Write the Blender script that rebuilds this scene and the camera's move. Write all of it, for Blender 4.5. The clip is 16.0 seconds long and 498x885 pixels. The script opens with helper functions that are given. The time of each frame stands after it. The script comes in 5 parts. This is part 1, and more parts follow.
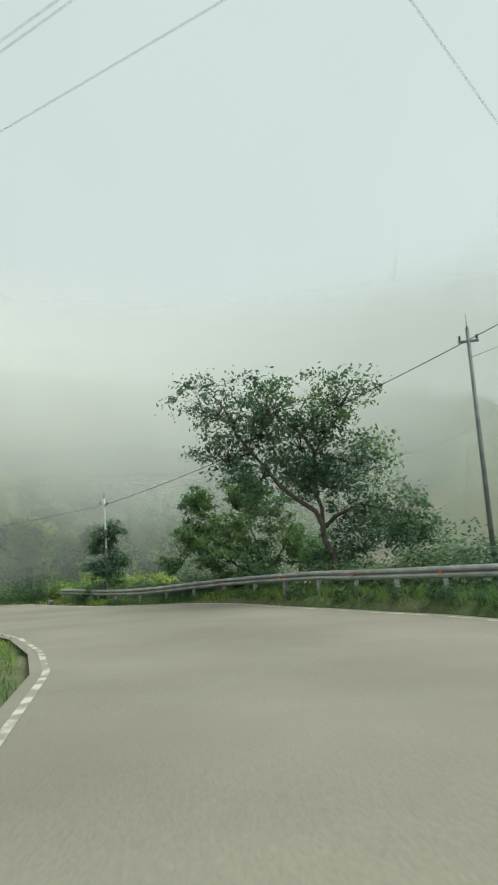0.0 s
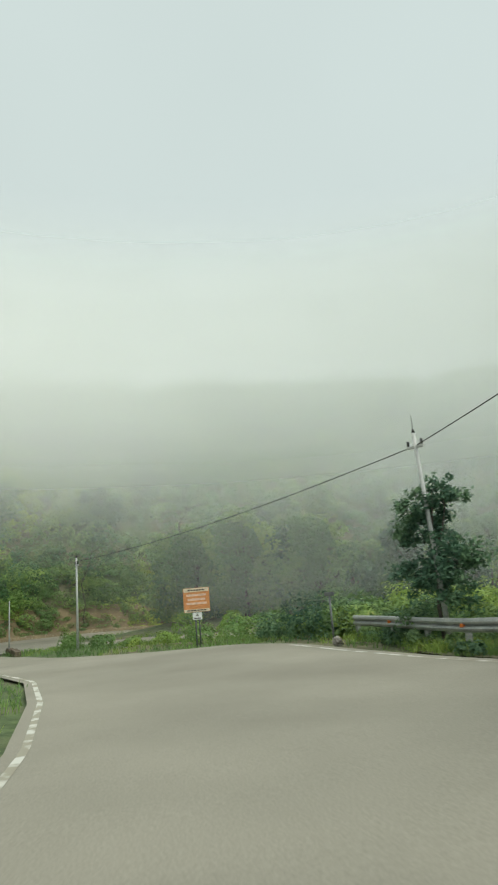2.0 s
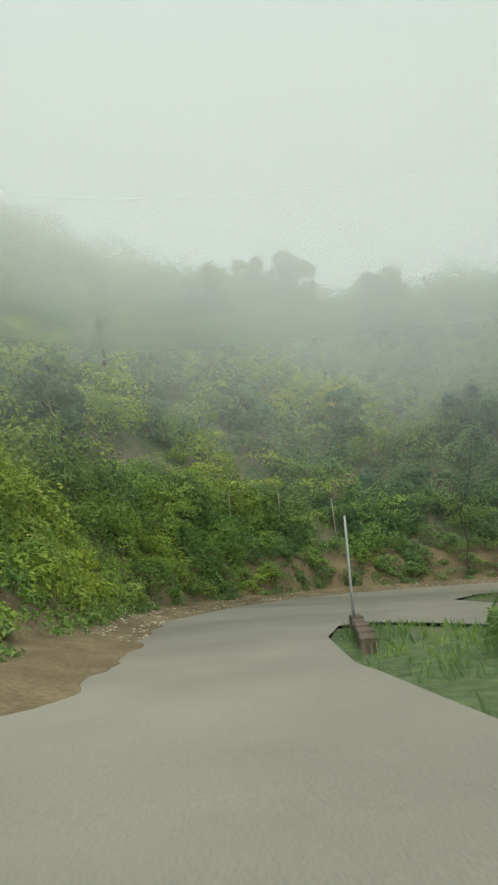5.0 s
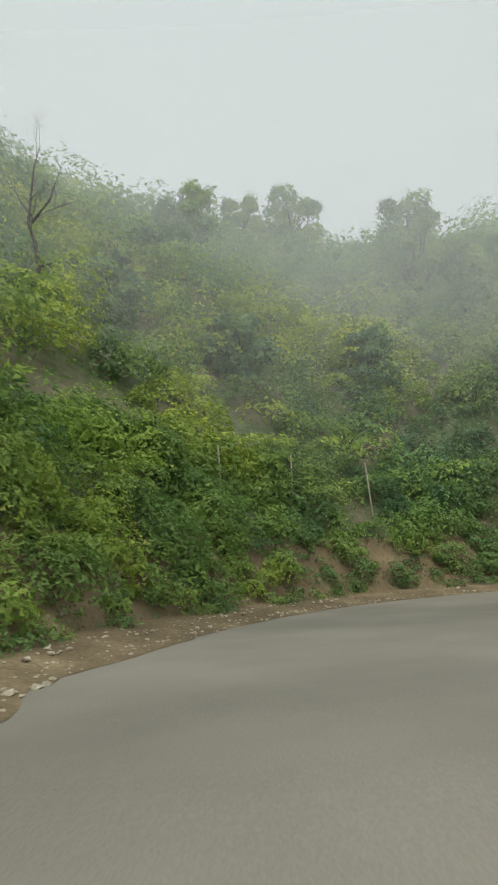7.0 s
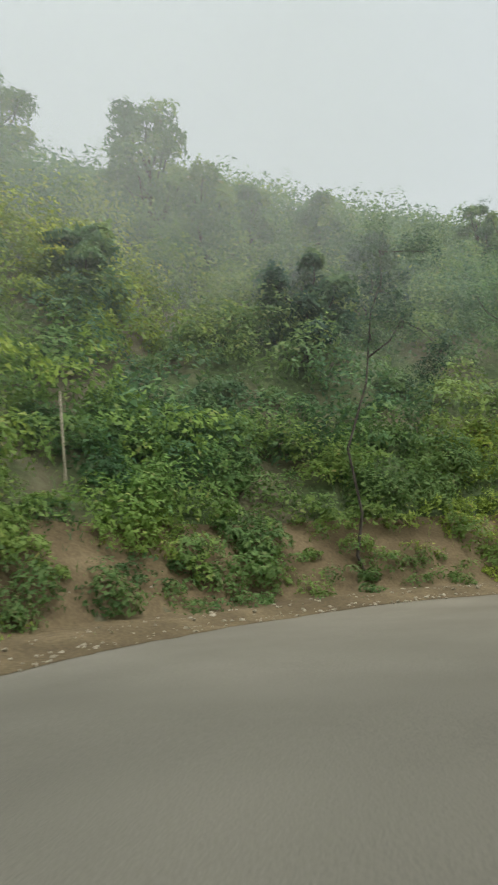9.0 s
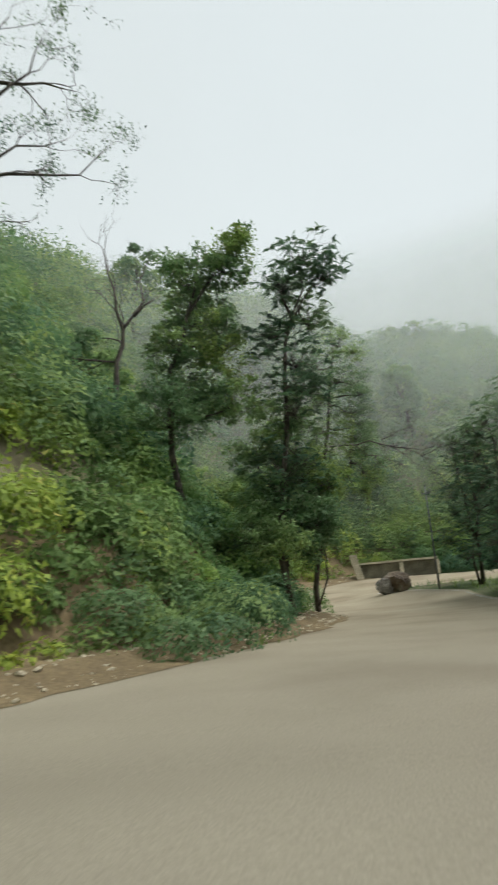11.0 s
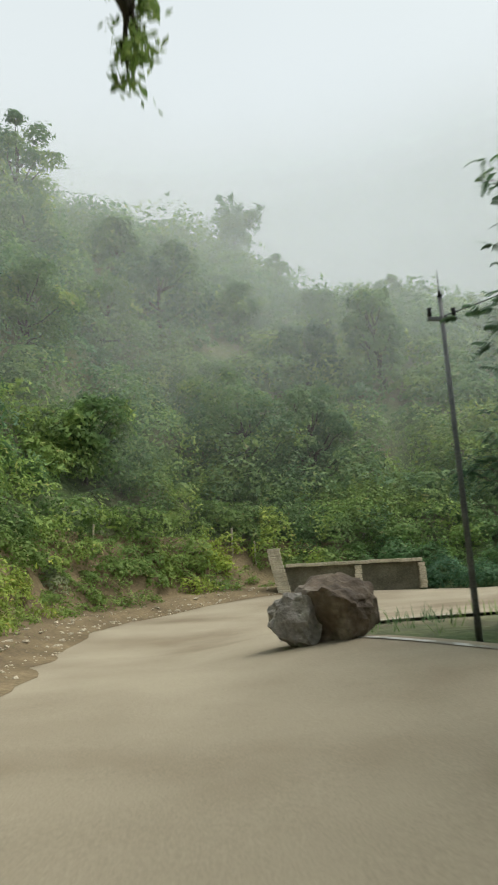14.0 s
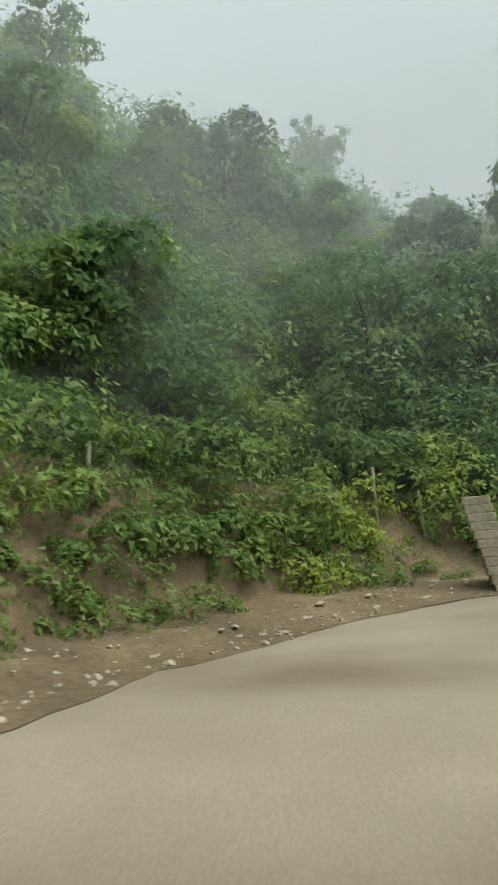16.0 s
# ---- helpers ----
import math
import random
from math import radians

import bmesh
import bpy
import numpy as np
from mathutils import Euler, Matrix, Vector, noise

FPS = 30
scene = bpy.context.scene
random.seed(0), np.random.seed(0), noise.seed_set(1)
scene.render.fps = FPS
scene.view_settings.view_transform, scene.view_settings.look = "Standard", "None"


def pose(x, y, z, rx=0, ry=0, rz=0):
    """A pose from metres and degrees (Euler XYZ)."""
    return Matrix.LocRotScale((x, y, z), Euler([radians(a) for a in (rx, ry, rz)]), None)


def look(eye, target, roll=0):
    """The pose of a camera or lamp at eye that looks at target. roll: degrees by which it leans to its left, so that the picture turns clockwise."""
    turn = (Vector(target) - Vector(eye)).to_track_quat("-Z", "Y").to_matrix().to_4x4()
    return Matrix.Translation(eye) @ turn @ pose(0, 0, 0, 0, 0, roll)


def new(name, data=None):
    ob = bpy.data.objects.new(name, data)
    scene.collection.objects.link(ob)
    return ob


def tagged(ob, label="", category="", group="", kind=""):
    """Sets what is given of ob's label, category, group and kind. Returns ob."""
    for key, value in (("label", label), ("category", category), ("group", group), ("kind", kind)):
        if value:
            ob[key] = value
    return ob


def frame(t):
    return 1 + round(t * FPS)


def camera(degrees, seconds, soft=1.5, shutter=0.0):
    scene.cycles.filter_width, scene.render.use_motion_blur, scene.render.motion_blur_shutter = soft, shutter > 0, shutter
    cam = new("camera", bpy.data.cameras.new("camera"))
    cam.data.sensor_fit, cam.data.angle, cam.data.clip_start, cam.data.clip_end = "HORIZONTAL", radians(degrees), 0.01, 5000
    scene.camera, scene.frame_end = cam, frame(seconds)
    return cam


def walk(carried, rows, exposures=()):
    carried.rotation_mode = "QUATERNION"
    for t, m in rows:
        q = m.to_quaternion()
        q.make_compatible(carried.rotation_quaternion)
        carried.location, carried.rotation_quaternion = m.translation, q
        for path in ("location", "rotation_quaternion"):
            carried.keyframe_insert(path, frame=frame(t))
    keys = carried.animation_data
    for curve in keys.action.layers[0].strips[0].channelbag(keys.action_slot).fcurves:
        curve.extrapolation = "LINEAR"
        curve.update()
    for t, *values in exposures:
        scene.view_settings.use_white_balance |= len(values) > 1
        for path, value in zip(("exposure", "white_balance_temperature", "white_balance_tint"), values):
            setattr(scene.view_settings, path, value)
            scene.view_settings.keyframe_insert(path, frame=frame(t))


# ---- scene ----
from mathutils import geometry

# ---------------------------------------------------------------- camera
LENS = 41.95
cam = camera(LENS, 16.0, soft=2.0, shutter=0.2)
# seconds, x, y, z, pitch, lean, yaw
PATH = [
    (0.0, 7.62, 13.70, 1.47, 10.55, 3.06, 32.33),
    (0.5, 4.88, 17.45, 1.44, 11.38, 4.03, 35.40),
    (1.0, 1.84, 20.81, 1.42, 12.81, 4.56, 42.56),
    (1.5, -1.86, 23.63, 1.39, 13.33, 4.77, 51.95),
    (2.0, -5.62, 26.02, 1.35, 13.54, 4.82, 57.84),
    (2.5, -9.43, 28.00, 1.28, 13.21, 4.91, 62.54),
    (3.0, -13.42, 29.57, 1.20, 12.24, 5.16, 67.93),
    (3.5, -17.53, 30.74, 1.14, 11.04, 5.31, 73.34),
    (4.0, -21.85, 31.41, 1.11, 10.56, 4.47, 80.24),
    (4.5, -26.24, 31.73, 1.09, 10.99, 3.69, 85.19),
    (5.0, -30.67, 31.78, 1.03, 11.31, 3.69, 88.63),
    (5.5, -35.11, 31.66, 0.94, 11.56, 3.94, 90.58),
    (6.0, -39.57, 31.47, 0.84, 11.74, 4.17, 91.05),
    (6.5, -44.04, 31.33, 0.73, 11.81, 4.24, 90.04),
    (7.0, -48.52, 31.36, 0.65, 11.66, 4.08, 87.55),
    (7.5, -52.99, 31.63, 0.59, 11.10, 3.61, 83.30),
    (8.0, -57.42, 32.22, 0.57, 10.95, 4.11, 77.14),
    (8.5, -61.70, 33.48, 0.54, 11.02, 4.31, 69.94),
    (9.0, -65.76, 35.34, 0.52, 11.01, 4.37, 61.35),
    (9.5, -69.44, 37.87, 0.50, 10.82, 4.44, 51.38),
    (10.0, -72.56, 41.05, 0.47, 10.49, 4.64, 40.02),
    (10.5, -74.90, 44.81, 0.45, 10.34, 5.01, 27.27),
    (11.0, -76.24, 49.02, 0.42, 11.06, 5.42, 12.68),
    (11.5, -76.50, 53.33, 0.38, 12.17, 5.60, 0.19),
    (12.0, -76.15, 57.51, 0.29, 12.61, 6.22, -7.52),
    (12.5, -75.58, 61.96, 0.15, 12.49, 5.67, -9.65),
    (13.0, -75.39, 66.63, -0.05, 11.44, 3.92, -5.28),
    (13.5, -75.71, 71.21, -0.23, 10.85, 3.29, 3.12),
    (14.0, -76.44, 75.49, -0.40, 11.62, 2.90, 9.81),
    (14.5, -77.50, 79.70, -0.54, 12.02, 3.19, 14.75),
    (15.0, -78.90, 83.73, -0.66, 12.27, 3.44, 18.87),
    (15.5, -80.38, 87.68, -0.78, 12.47, 3.07, 20.20),
    (16.0, -81.73, 91.71, -0.89, 12.60, 3.37, 16.40),
]
walk(cam, [(t, pose(x, y, z, 90 + p, 0, w) @ pose(0, 0, 0, 0, 0, -r)) for t, x, y, z, p, r, w in PATH],
     exposures=[(0.0, 0.0, 6220, 4), (4.7, -0.04, 6200, 5), (6.8, 0.0, 6180, 13), (8.2, 0.0, 6180, 13), (10.3, 0.12, 6240, 12), (13.0, 0.22, 6240, 13), (14.2, 0.22, 6240, 13), (16.0, 0.1, 6100, 10)])

# ---------------------------------------------------------------- sky and light
GLOW = Vector((0.5, 0.08, 0.86)).normalized()   # where the sun stands behind the fog
world = bpy.data.worlds.new("foggy_sky")
scene.world = world
world.use_nodes = True
wn, wl = world.node_tree.nodes, world.node_tree.links
wn.clear()
sky = wn.new("ShaderNodeTexSky")
sky.sky_type = "NISHITA"
sky.sun_disc = False
sky.sun_elevation = math.asin(GLOW.z)
sky.sun_rotation = math.atan2(GLOW.x, GLOW.y)
sky.air_density, sky.dust_density = 1.0, 6.0
dot = wn.new("ShaderNodeVectorMath")
dot.operation = "DOT_PRODUCT"
dot.inputs[1].default_value = GLOW
coord = wn.new("ShaderNodeTexCoord")
wl.new(coord.outputs["Generated"], dot.inputs[0])
fog = wn.new("ShaderNodeValToRGB")
wl.new(dot.outputs["Value"], fog.inputs["Fac"])
els = fog.color_ramp.elements
els[0].position, els[0].color = 0.0, (0.672, 0.722, 0.69, 1)
els[1].position, els[1].color = 0.62, (0.675, 0.73, 0.705, 1)
e = els.new(0.97)
e.color = (0.71, 0.765, 0.725, 1)
cloud = wn.new("ShaderNodeTexNoise")
cloud.inputs["Scale"].default_value = 1.6
cloud.inputs["Detail"].default_value = 3.0
wl.new(coord.outputs["Generated"], cloud.inputs["Vector"])
mild = wn.new("ShaderNodeMapRange")
mild.inputs["To Min"].default_value, mild.inputs["To Max"].default_value = 0.93, 1.07
wl.new(cloud.outputs["Fac"], mild.inputs["Value"])
vary = wn.new("ShaderNodeVectorMath")
vary.operation = "SCALE"
wl.new(fog.outputs["Color"], vary.inputs[0])
wl.new(mild.outputs["Result"], vary.inputs["Scale"])
thin = wn.new("ShaderNodeVectorMath")
thin.operation = "SCALE"
thin.inputs["Scale"].default_value = 0.0015
wl.new(sky.outputs["Color"], thin.inputs[0])
both = wn.new("ShaderNodeVectorMath")
both.operation = "ADD"
wl.new(vary.outputs["Vector"], both.inputs[0])
wl.new(thin.outputs["Vector"], both.inputs[1])
bg = wn.new("ShaderNodeBackground")
bg.inputs["Strength"].default_value = 1.0
wl.new(both.outputs["Vector"], bg.inputs["Color"])
wo = wn.new("ShaderNodeOutputWorld")
wl.new(bg.outputs["Background"], wo.inputs["Surface"])

sun_data = bpy.data.lights.new("sun", "SUN")
sun_data.energy, sun_data.angle, sun_data.color = 2.6, radians(40), (1.0, 0.95, 0.84)
sun = new("sun", sun_data)
sun.matrix_world = look(GLOW * 200, (0, 0, 0))

# ---------------------------------------------------------------- materials


def material(name, rough=0.8, metal=0.0):
    m = bpy.data.materials.new(name)
    m.use_nodes = True
    b = m.node_tree.nodes["Principled BSDF"]
    b.inputs["Roughness"].default_value, b.inputs["Metallic"].default_value = rough, metal
    return m, m.node_tree.nodes, m.node_tree.links, b


def noise_node(n, l, scale, detail=4.0, coords="Object"):
    c = n.new("ShaderNodeTexCoord")
    t = n.new("ShaderNodeTexNoise")
    t.inputs["Scale"].default_value, t.inputs["Detail"].default_value = scale, detail
    l.new(c.outputs[coords], t.inputs["Vector"])
    return t


def ramp_node(n, l, source, stops):
    r = n.new("ShaderNodeValToRGB")
    l.new(source, r.inputs["Fac"])
    e = r.color_ramp.elements
    e[0].position, e[0].color = stops[0][0], (*stops[0][1], 1)
    e[1].position, e[1].color = stops[-1][0], (*stops[-1][1], 1)
    for p, c in stops[1:-1]:
        e.new(p).color = (*c, 1)
    return r


def mix_node(n, l, fac, a, b, mode="MIX"):
    m = n.new("ShaderNodeMix")
    m.data_type, m.blend_type = "RGBA", mode
    if isinstance(fac, float):
        m.inputs[0].default_value = fac
    else:
        l.new(fac, m.inputs[0])
    l.new(a, m.inputs[6])
    if isinstance(b, tuple):
        m.inputs[7].default_value = (*b, 1)
    else:
        l.new(b, m.inputs[7])
    return m.outputs[2]


def bump(n, l, b, source, strength, distance):
    k = n.new("ShaderNodeBump")
    k.inputs["Strength"].default_value, k.inputs["Distance"].default_value = strength, distance
    l.new(source, k.inputs["Height"])
    l.new(k.outputs["Normal"], b.inputs["Normal"])


def mottled(name, stops, scale, fine=0.0, rough=0.85, metal=0.0, relief=0.02, tint=None):
    """Two scales of noise over a ramp of colours, with a little relief."""
    m, n, l, b = material(name, rough, metal)
    big = noise_node(n, l, scale)
    r = ramp_node(n, l, big.outputs["Fac"], stops)
    out = r.outputs["Color"]
    small = noise_node(n, l, fine or scale * 9, 6.0)
    grain = ramp_node(n, l, small.outputs["Fac"], [(0.3, (0.7, 0.7, 0.7)), (0.7, (1.2, 1.2, 1.2))])
    out = mix_node(n, l, 1.0, out, grain.outputs["Color"], "MULTIPLY")
    l.new(out, b.inputs["Base Color"])
    bump(n, l, b, small.outputs["Fac"], 0.6, relief)
    return m


def leaf_material(name, dark, mid, light, old=None):
    """Leaves that differ a little one from another, and from plant to plant, and let some light through."""
    m, n, l, b = material(name, 0.6)
    g = n.new("ShaderNodeNewGeometry")
    stops = [(0.0, dark), (0.5, mid), (0.94, light)] + ([(1.0, old)] if old else [(1.0, light)])
    r = ramp_node(n, l, g.outputs["Random Per Island"], stops)
    big = noise_node(n, l, 0.075, 3.0)
    patch = ramp_node(n, l, big.outputs["Fac"], [(0.34, (0.78, 0.92, 1.02)), (0.5, (1, 1, 1)), (0.64, (1.26, 1.14, 0.82))])
    out = mix_node(n, l, 1.0, r.outputs["Color"], patch.outputs["Color"], "MULTIPLY")
    c = n.new("ShaderNodeTexCoord")
    plants = n.new("ShaderNodeTexVoronoi")
    plants.inputs["Scale"].default_value = 0.42
    l.new(c.outputs["Object"], plants.inputs["Vector"])
    one = n.new("ShaderNodeSeparateColor")
    l.new(plants.outputs["Color"], one.inputs[0])
    kinds = ramp_node(n, l, one.outputs[0], [(0.0, (0.56, 0.66, 0.72)), (0.35, (0.84, 0.9, 0.92)), (0.7, (1.12, 1.1, 0.96)), (1.0, (1.42, 1.3, 0.88))])
    out = mix_node(n, l, 1.0, out, kinds.outputs["Color"], "MULTIPLY")
    l.new(out, b.inputs["Base Color"])
    b.inputs["Specular IOR Level"].default_value = 0.25
    t = n.new("ShaderNodeBsdfTranslucent")
    l.new(out, t.inputs["Color"])
    s = n.new("ShaderNodeMixShader")
    s.inputs[0].default_value = 0.4
    l.new(b.outputs[0], s.inputs[1])
    l.new(t.outputs[0], s.inputs[2])
    l.new(s.outputs[0], n["Material Output"].inputs["Surface"])
    return m


LEAF_BUSH = leaf_material("bush_leaves", (0.15, 0.24, 0.08), (0.195, 0.30, 0.10), (0.255, 0.36, 0.122), (0.33, 0.33, 0.15))
LEAF_WOOD = leaf_material("hill_leaves", (0.15, 0.245, 0.11), (0.19, 0.295, 0.13), (0.24, 0.35, 0.155), (0.29, 0.32, 0.17))
LEAF_DARK = leaf_material("tree_leaves", (0.075, 0.135, 0.082), (0.108, 0.188, 0.112), (0.155, 0.245, 0.135))
LEAF_LIME = leaf_material("lime_leaves", (0.22, 0.305, 0.072), (0.28, 0.38, 0.088), (0.35, 0.45, 0.11), (0.40, 0.38, 0.15))
LEAF_PALE = leaf_material("pale_leaves", (0.16, 0.2, 0.15), (0.24, 0.28, 0.2), (0.34, 0.37, 0.28))
BARK = mottled("bark", [(0.3, (0.05, 0.042, 0.035)), (0.7, (0.13, 0.11, 0.09))], 3.0, 22.0, 0.9, 0, 0.03)


def road_material():
    """Grey asphalt, dusted with ochre earth towards the second bend."""
    m, n, l, b = material("worn_asphalt", 0.85)
    tar = ramp_node(n, l, noise_node(n, l, 0.22, 4.0).outputs["Fac"], [(0.3, (0.20, 0.185, 0.15)), (0.5, (0.245, 0.228, 0.185)), (0.72, (0.295, 0.272, 0.222))])
    dust = ramp_node(n, l, noise_node(n, l, 0.3, 6.0).outputs["Fac"], [(0.3, (0.22, 0.175, 0.112)), (0.48, (0.31, 0.265, 0.185)), (0.7, (0.38, 0.33, 0.235))])
    c = n.new("ShaderNodeTexCoord")
    sep = n.new("ShaderNodeSeparateXYZ")
    l.new(c.outputs["Object"], sep.inputs[0])
    k = n.new("ShaderNodeMapRange")
    k.inputs["From Min"].default_value, k.inputs["From Max"].default_value = 36, 80
    l.new(sep.outputs["Y"], k.inputs["Value"])
    out = mix_node(n, l, k.outputs["Result"], tar.outputs["Color"], dust.outputs["Color"])
    small = noise_node(n, l, 45.0, 6.0)
    grain = ramp_node(n, l, small.outputs["Fac"], [(0.3, (0.82, 0.82, 0.82)), (0.7, (1.12, 1.12, 1.12))])
    out = mix_node(n, l, 1.0, out, grain.outputs["Color"], "MULTIPLY")
    l.new(out, b.inputs["Base Color"])
    bump(n, l, b, small.outputs["Fac"], 0.5, 0.003)
    return m


ROAD = road_material()
EARTH = mottled("earth", [(0.25, (0.108, 0.079, 0.04)), (0.55, (0.182, 0.136, 0.072)), (0.8, (0.285, 0.222, 0.126))], 0.6, 9.0, 0.95, 0, 0.05)
STEEL = mottled("galvanised_steel", [(0.3, (0.30, 0.31, 0.31)), (0.7, (0.46, 0.47, 0.46))], 2.0, 30.0, 0.45, 0.6, 0.002)
POLE = mottled("pole_metal", [(0.3, (0.10, 0.11, 0.115)), (0.7, (0.20, 0.21, 0.21))], 3.0, 30.0, 0.55, 0.3, 0.003)
PALE_POLE = mottled("grey_pole_paint", [(0.3, (0.36, 0.37, 0.36)), (0.7, (0.5, 0.5, 0.48))], 3.0, 30.0, 0.55, 0.0, 0.003)
ROCK = mottled("rock", [(0.3, (0.06, 0.045, 0.032)), (0.55, (0.15, 0.115, 0.08)), (0.75, (0.30, 0.26, 0.21))], 1.3, 9.0, 0.9, 0, 0.08)
STONE = mottled("pale_stone", [(0.3, (0.36, 0.32, 0.23)), (0.7, (0.56, 0.50, 0.38))], 2.0, 16.0, 0.9, 0, 0.02)
BLACK = mottled("black_rubber", [(0.3, (0.012, 0.012, 0.012)), (0.7, (0.03, 0.03, 0.03))], 6.0, 40.0, 0.6, 0, 0.001)


def ground_material():
    """Grass, leaf litter and bare brown earth, mixed by noise."""
    m, n, l, b = material("ground_cover", 0.95)
    grass = ramp_node(n, l, noise_node(n, l, 3.0, 6.0).outputs["Fac"], [(0.3, (0.045, 0.07, 0.026)), (0.7, (0.12, 0.165, 0.06))])
    soil = ramp_node(n, l, noise_node(n, l, 1.2, 7.0).outputs["Fac"], [(0.3, (0.085, 0.078, 0.044)), (0.7, (0.19, 0.172, 0.10))])
    cover = ramp_node(n, l, noise_node(n, l, 0.16, 5.0).outputs["Fac"], [(0.46, (0, 0, 0)), (0.58, (1, 1, 1))])
    out = mix_node(n, l, cover.outputs["Color"], grass.outputs["Color"], soil.outputs["Color"])
    l.new(out, b.inputs["Base Color"])
    bump(n, l, b, noise_node(n, l, 6.0, 8.0).outputs["Fac"], 0.8, 0.08)
    return m


GROUND = ground_material()

# ---------------------------------------------------------------- helpers for meshes


def mesh_object(name, verts, faces, mat, parent=None, smooth=False):
    me = bpy.data.meshes.new(name)
    me.from_pydata([tuple(v) for v in verts], [], [tuple(f) for f in faces])
    me.materials.append(mat)
    if smooth:
        me.polygons.foreach_set("use_smooth", [True] * len(me.polygons))
    ob = new(name, me)
    ob.parent = parent
    return ob


def fast_mesh(name, co, quads, mat, parent=None):
    """A mesh of quads from arrays."""
    me = bpy.data.meshes.new(name)
    me.vertices.add(len(co))
    me.vertices.foreach_set("co", np.asarray(co, np.float32).ravel())
    me.loops.add(quads.size)
    me.loops.foreach_set("vertex_index", np.asarray(quads, np.int32).ravel())
    me.polygons.add(len(quads))
    me.polygons.foreach_set("loop_start", np.arange(0, quads.size, 4, dtype=np.int32))
    me.update(calc_edges=True)
    me.materials.append(mat)
    ob = new(name, me)
    ob.parent = parent
    return ob


def leaf_mesh(name, co, mat, parent=None):
    """A mesh of loose triangles, one a leaf."""
    n = len(co) // 3
    me = bpy.data.meshes.new(name)
    me.vertices.add(3 * n)
    me.vertices.foreach_set("co", np.asarray(co, np.float32).ravel())
    me.loops.add(3 * n)
    me.loops.foreach_set("vertex_index", np.arange(3 * n, dtype=np.int32))
    me.polygons.add(n)
    me.polygons.foreach_set("loop_start", np.arange(0, 3 * n, 3, dtype=np.int32))
    me.update(calc_edges=True)
    me.materials.append(mat)
    ob = new(name, me)
    ob.parent = parent
    return ob


def part(name, bm, mat, parent, label=""):
    me = bpy.data.meshes.new(name)
    bm.to_mesh(me)
    bm.free()
    me.materials.append(mat)
    ob = new(name, me)
    ob.parent = parent
    if label:
        tagged(ob, label)
    return ob


def thing(name, place, label, category, group="", kind="", turn=0.0):
    ob = new(name)
    ob.matrix_world = pose(*place, 0, 0, turn)
    return tagged(ob, label, category, group, kind)


def box(bm, x0, y0, z0, x1, y1, z1, bevel=0.0):
    r = bmesh.ops.create_cube(bm, size=1.0)
    for v in r["verts"]:
        v.co = ((x0 + x1) / 2 + v.co.x * (x1 - x0), (y0 + y1) / 2 + v.co.y * (y1 - y0), (z0 + z1) / 2 + v.co.z * (z1 - z0))
    if bevel:
        es = list({ed for v in r["verts"] for ed in v.link_edges})
        bmesh.ops.bevel(bm, geom=es, offset=bevel, segments=1, affect="EDGES")


def tube(bm, pts, radii, sides=8, cap=True):
    """A tapered tube along points."""
    rings = []
    for i, p in enumerate(pts):
        a, b = Vector(pts[max(i - 1, 0)]), Vector(pts[min(i + 1, len(pts) - 1)])
        d = (b - a).normalized()
        u = d.orthogonal().normalized() if not rings else (last - d * last.dot(d)).normalized()
        last = u
        w = d.cross(u)
        rings.append([bm.verts.new(Vector(p) + (u * math.cos(k) + w * math.sin(k)) * radii[i]) for k in np.linspace(0, 2 * math.pi, sides, endpoint=False)])
    for r0, r1 in zip(rings, rings[1:]):
        for k in range(sides):
            f = bm.faces.new((r0[k], r0[(k + 1) % sides], r1[(k + 1) % sides], r1[k]))
            f.smooth = True
    if cap:
        bm.faces.new(list(reversed(rings[0])))
        bm.faces.new(rings[-1])


# ---------------------------------------------------------------- plan of the road
# edge on the car's near side, then the far side, with the slope of the land beyond
LEFT = [(24, -18, 0.05), (16, -4, 0.05), (11, 4, 0.05), (6, 12.2, 0.03), (2.6, 17, 0.03), (-0.7, 20.4, 0.02), (-3.0, 22.2, 0.02), (-6.3, 24.3, 0.02),
        (-10.3, 26.2, 0.03), (-14.3, 27.7, 0.04), (-19.3, 29.1, 0.06), (-24.1, 30.1, 0.08), (-28, 30.1, 0.1), (-32, 29.5, 0.14),
        (-37, 28.8, 0.3), (-43, 28.3, 0.6), (-50, 28.0, 0.9), (-60.5, 27.6, 1.1), (-66.1, 29.4, 1.1), (-70.5, 31.0, 1.1), (-76, 34.3, 1.1),
        (-80.5, 38.5, 1.05), (-82.8, 43.5, 0.95), (-83.8, 49, 0.9), (-83.2, 53.5, 0.9), (-82.5, 57, 0.9), (-81.8, 60, 0.95), (-80.6, 64, 1.0),
        (-79.7, 70, 1.05), (-79.5, 76.0, 0.95), (-81.2, 81, 0.9), (-84.3, 88.5, 1.1), (-86, 95, 1.2), (-86.2, 100, 1.2), (-84.2, 104.5, 1.05),
        (-81, 107.5, 0.9), (-76.5, 108.6, 0.76), (-70, 107.0, 0.64), (-60, 101.5, 0.4), (-45, 90, -0.3)]
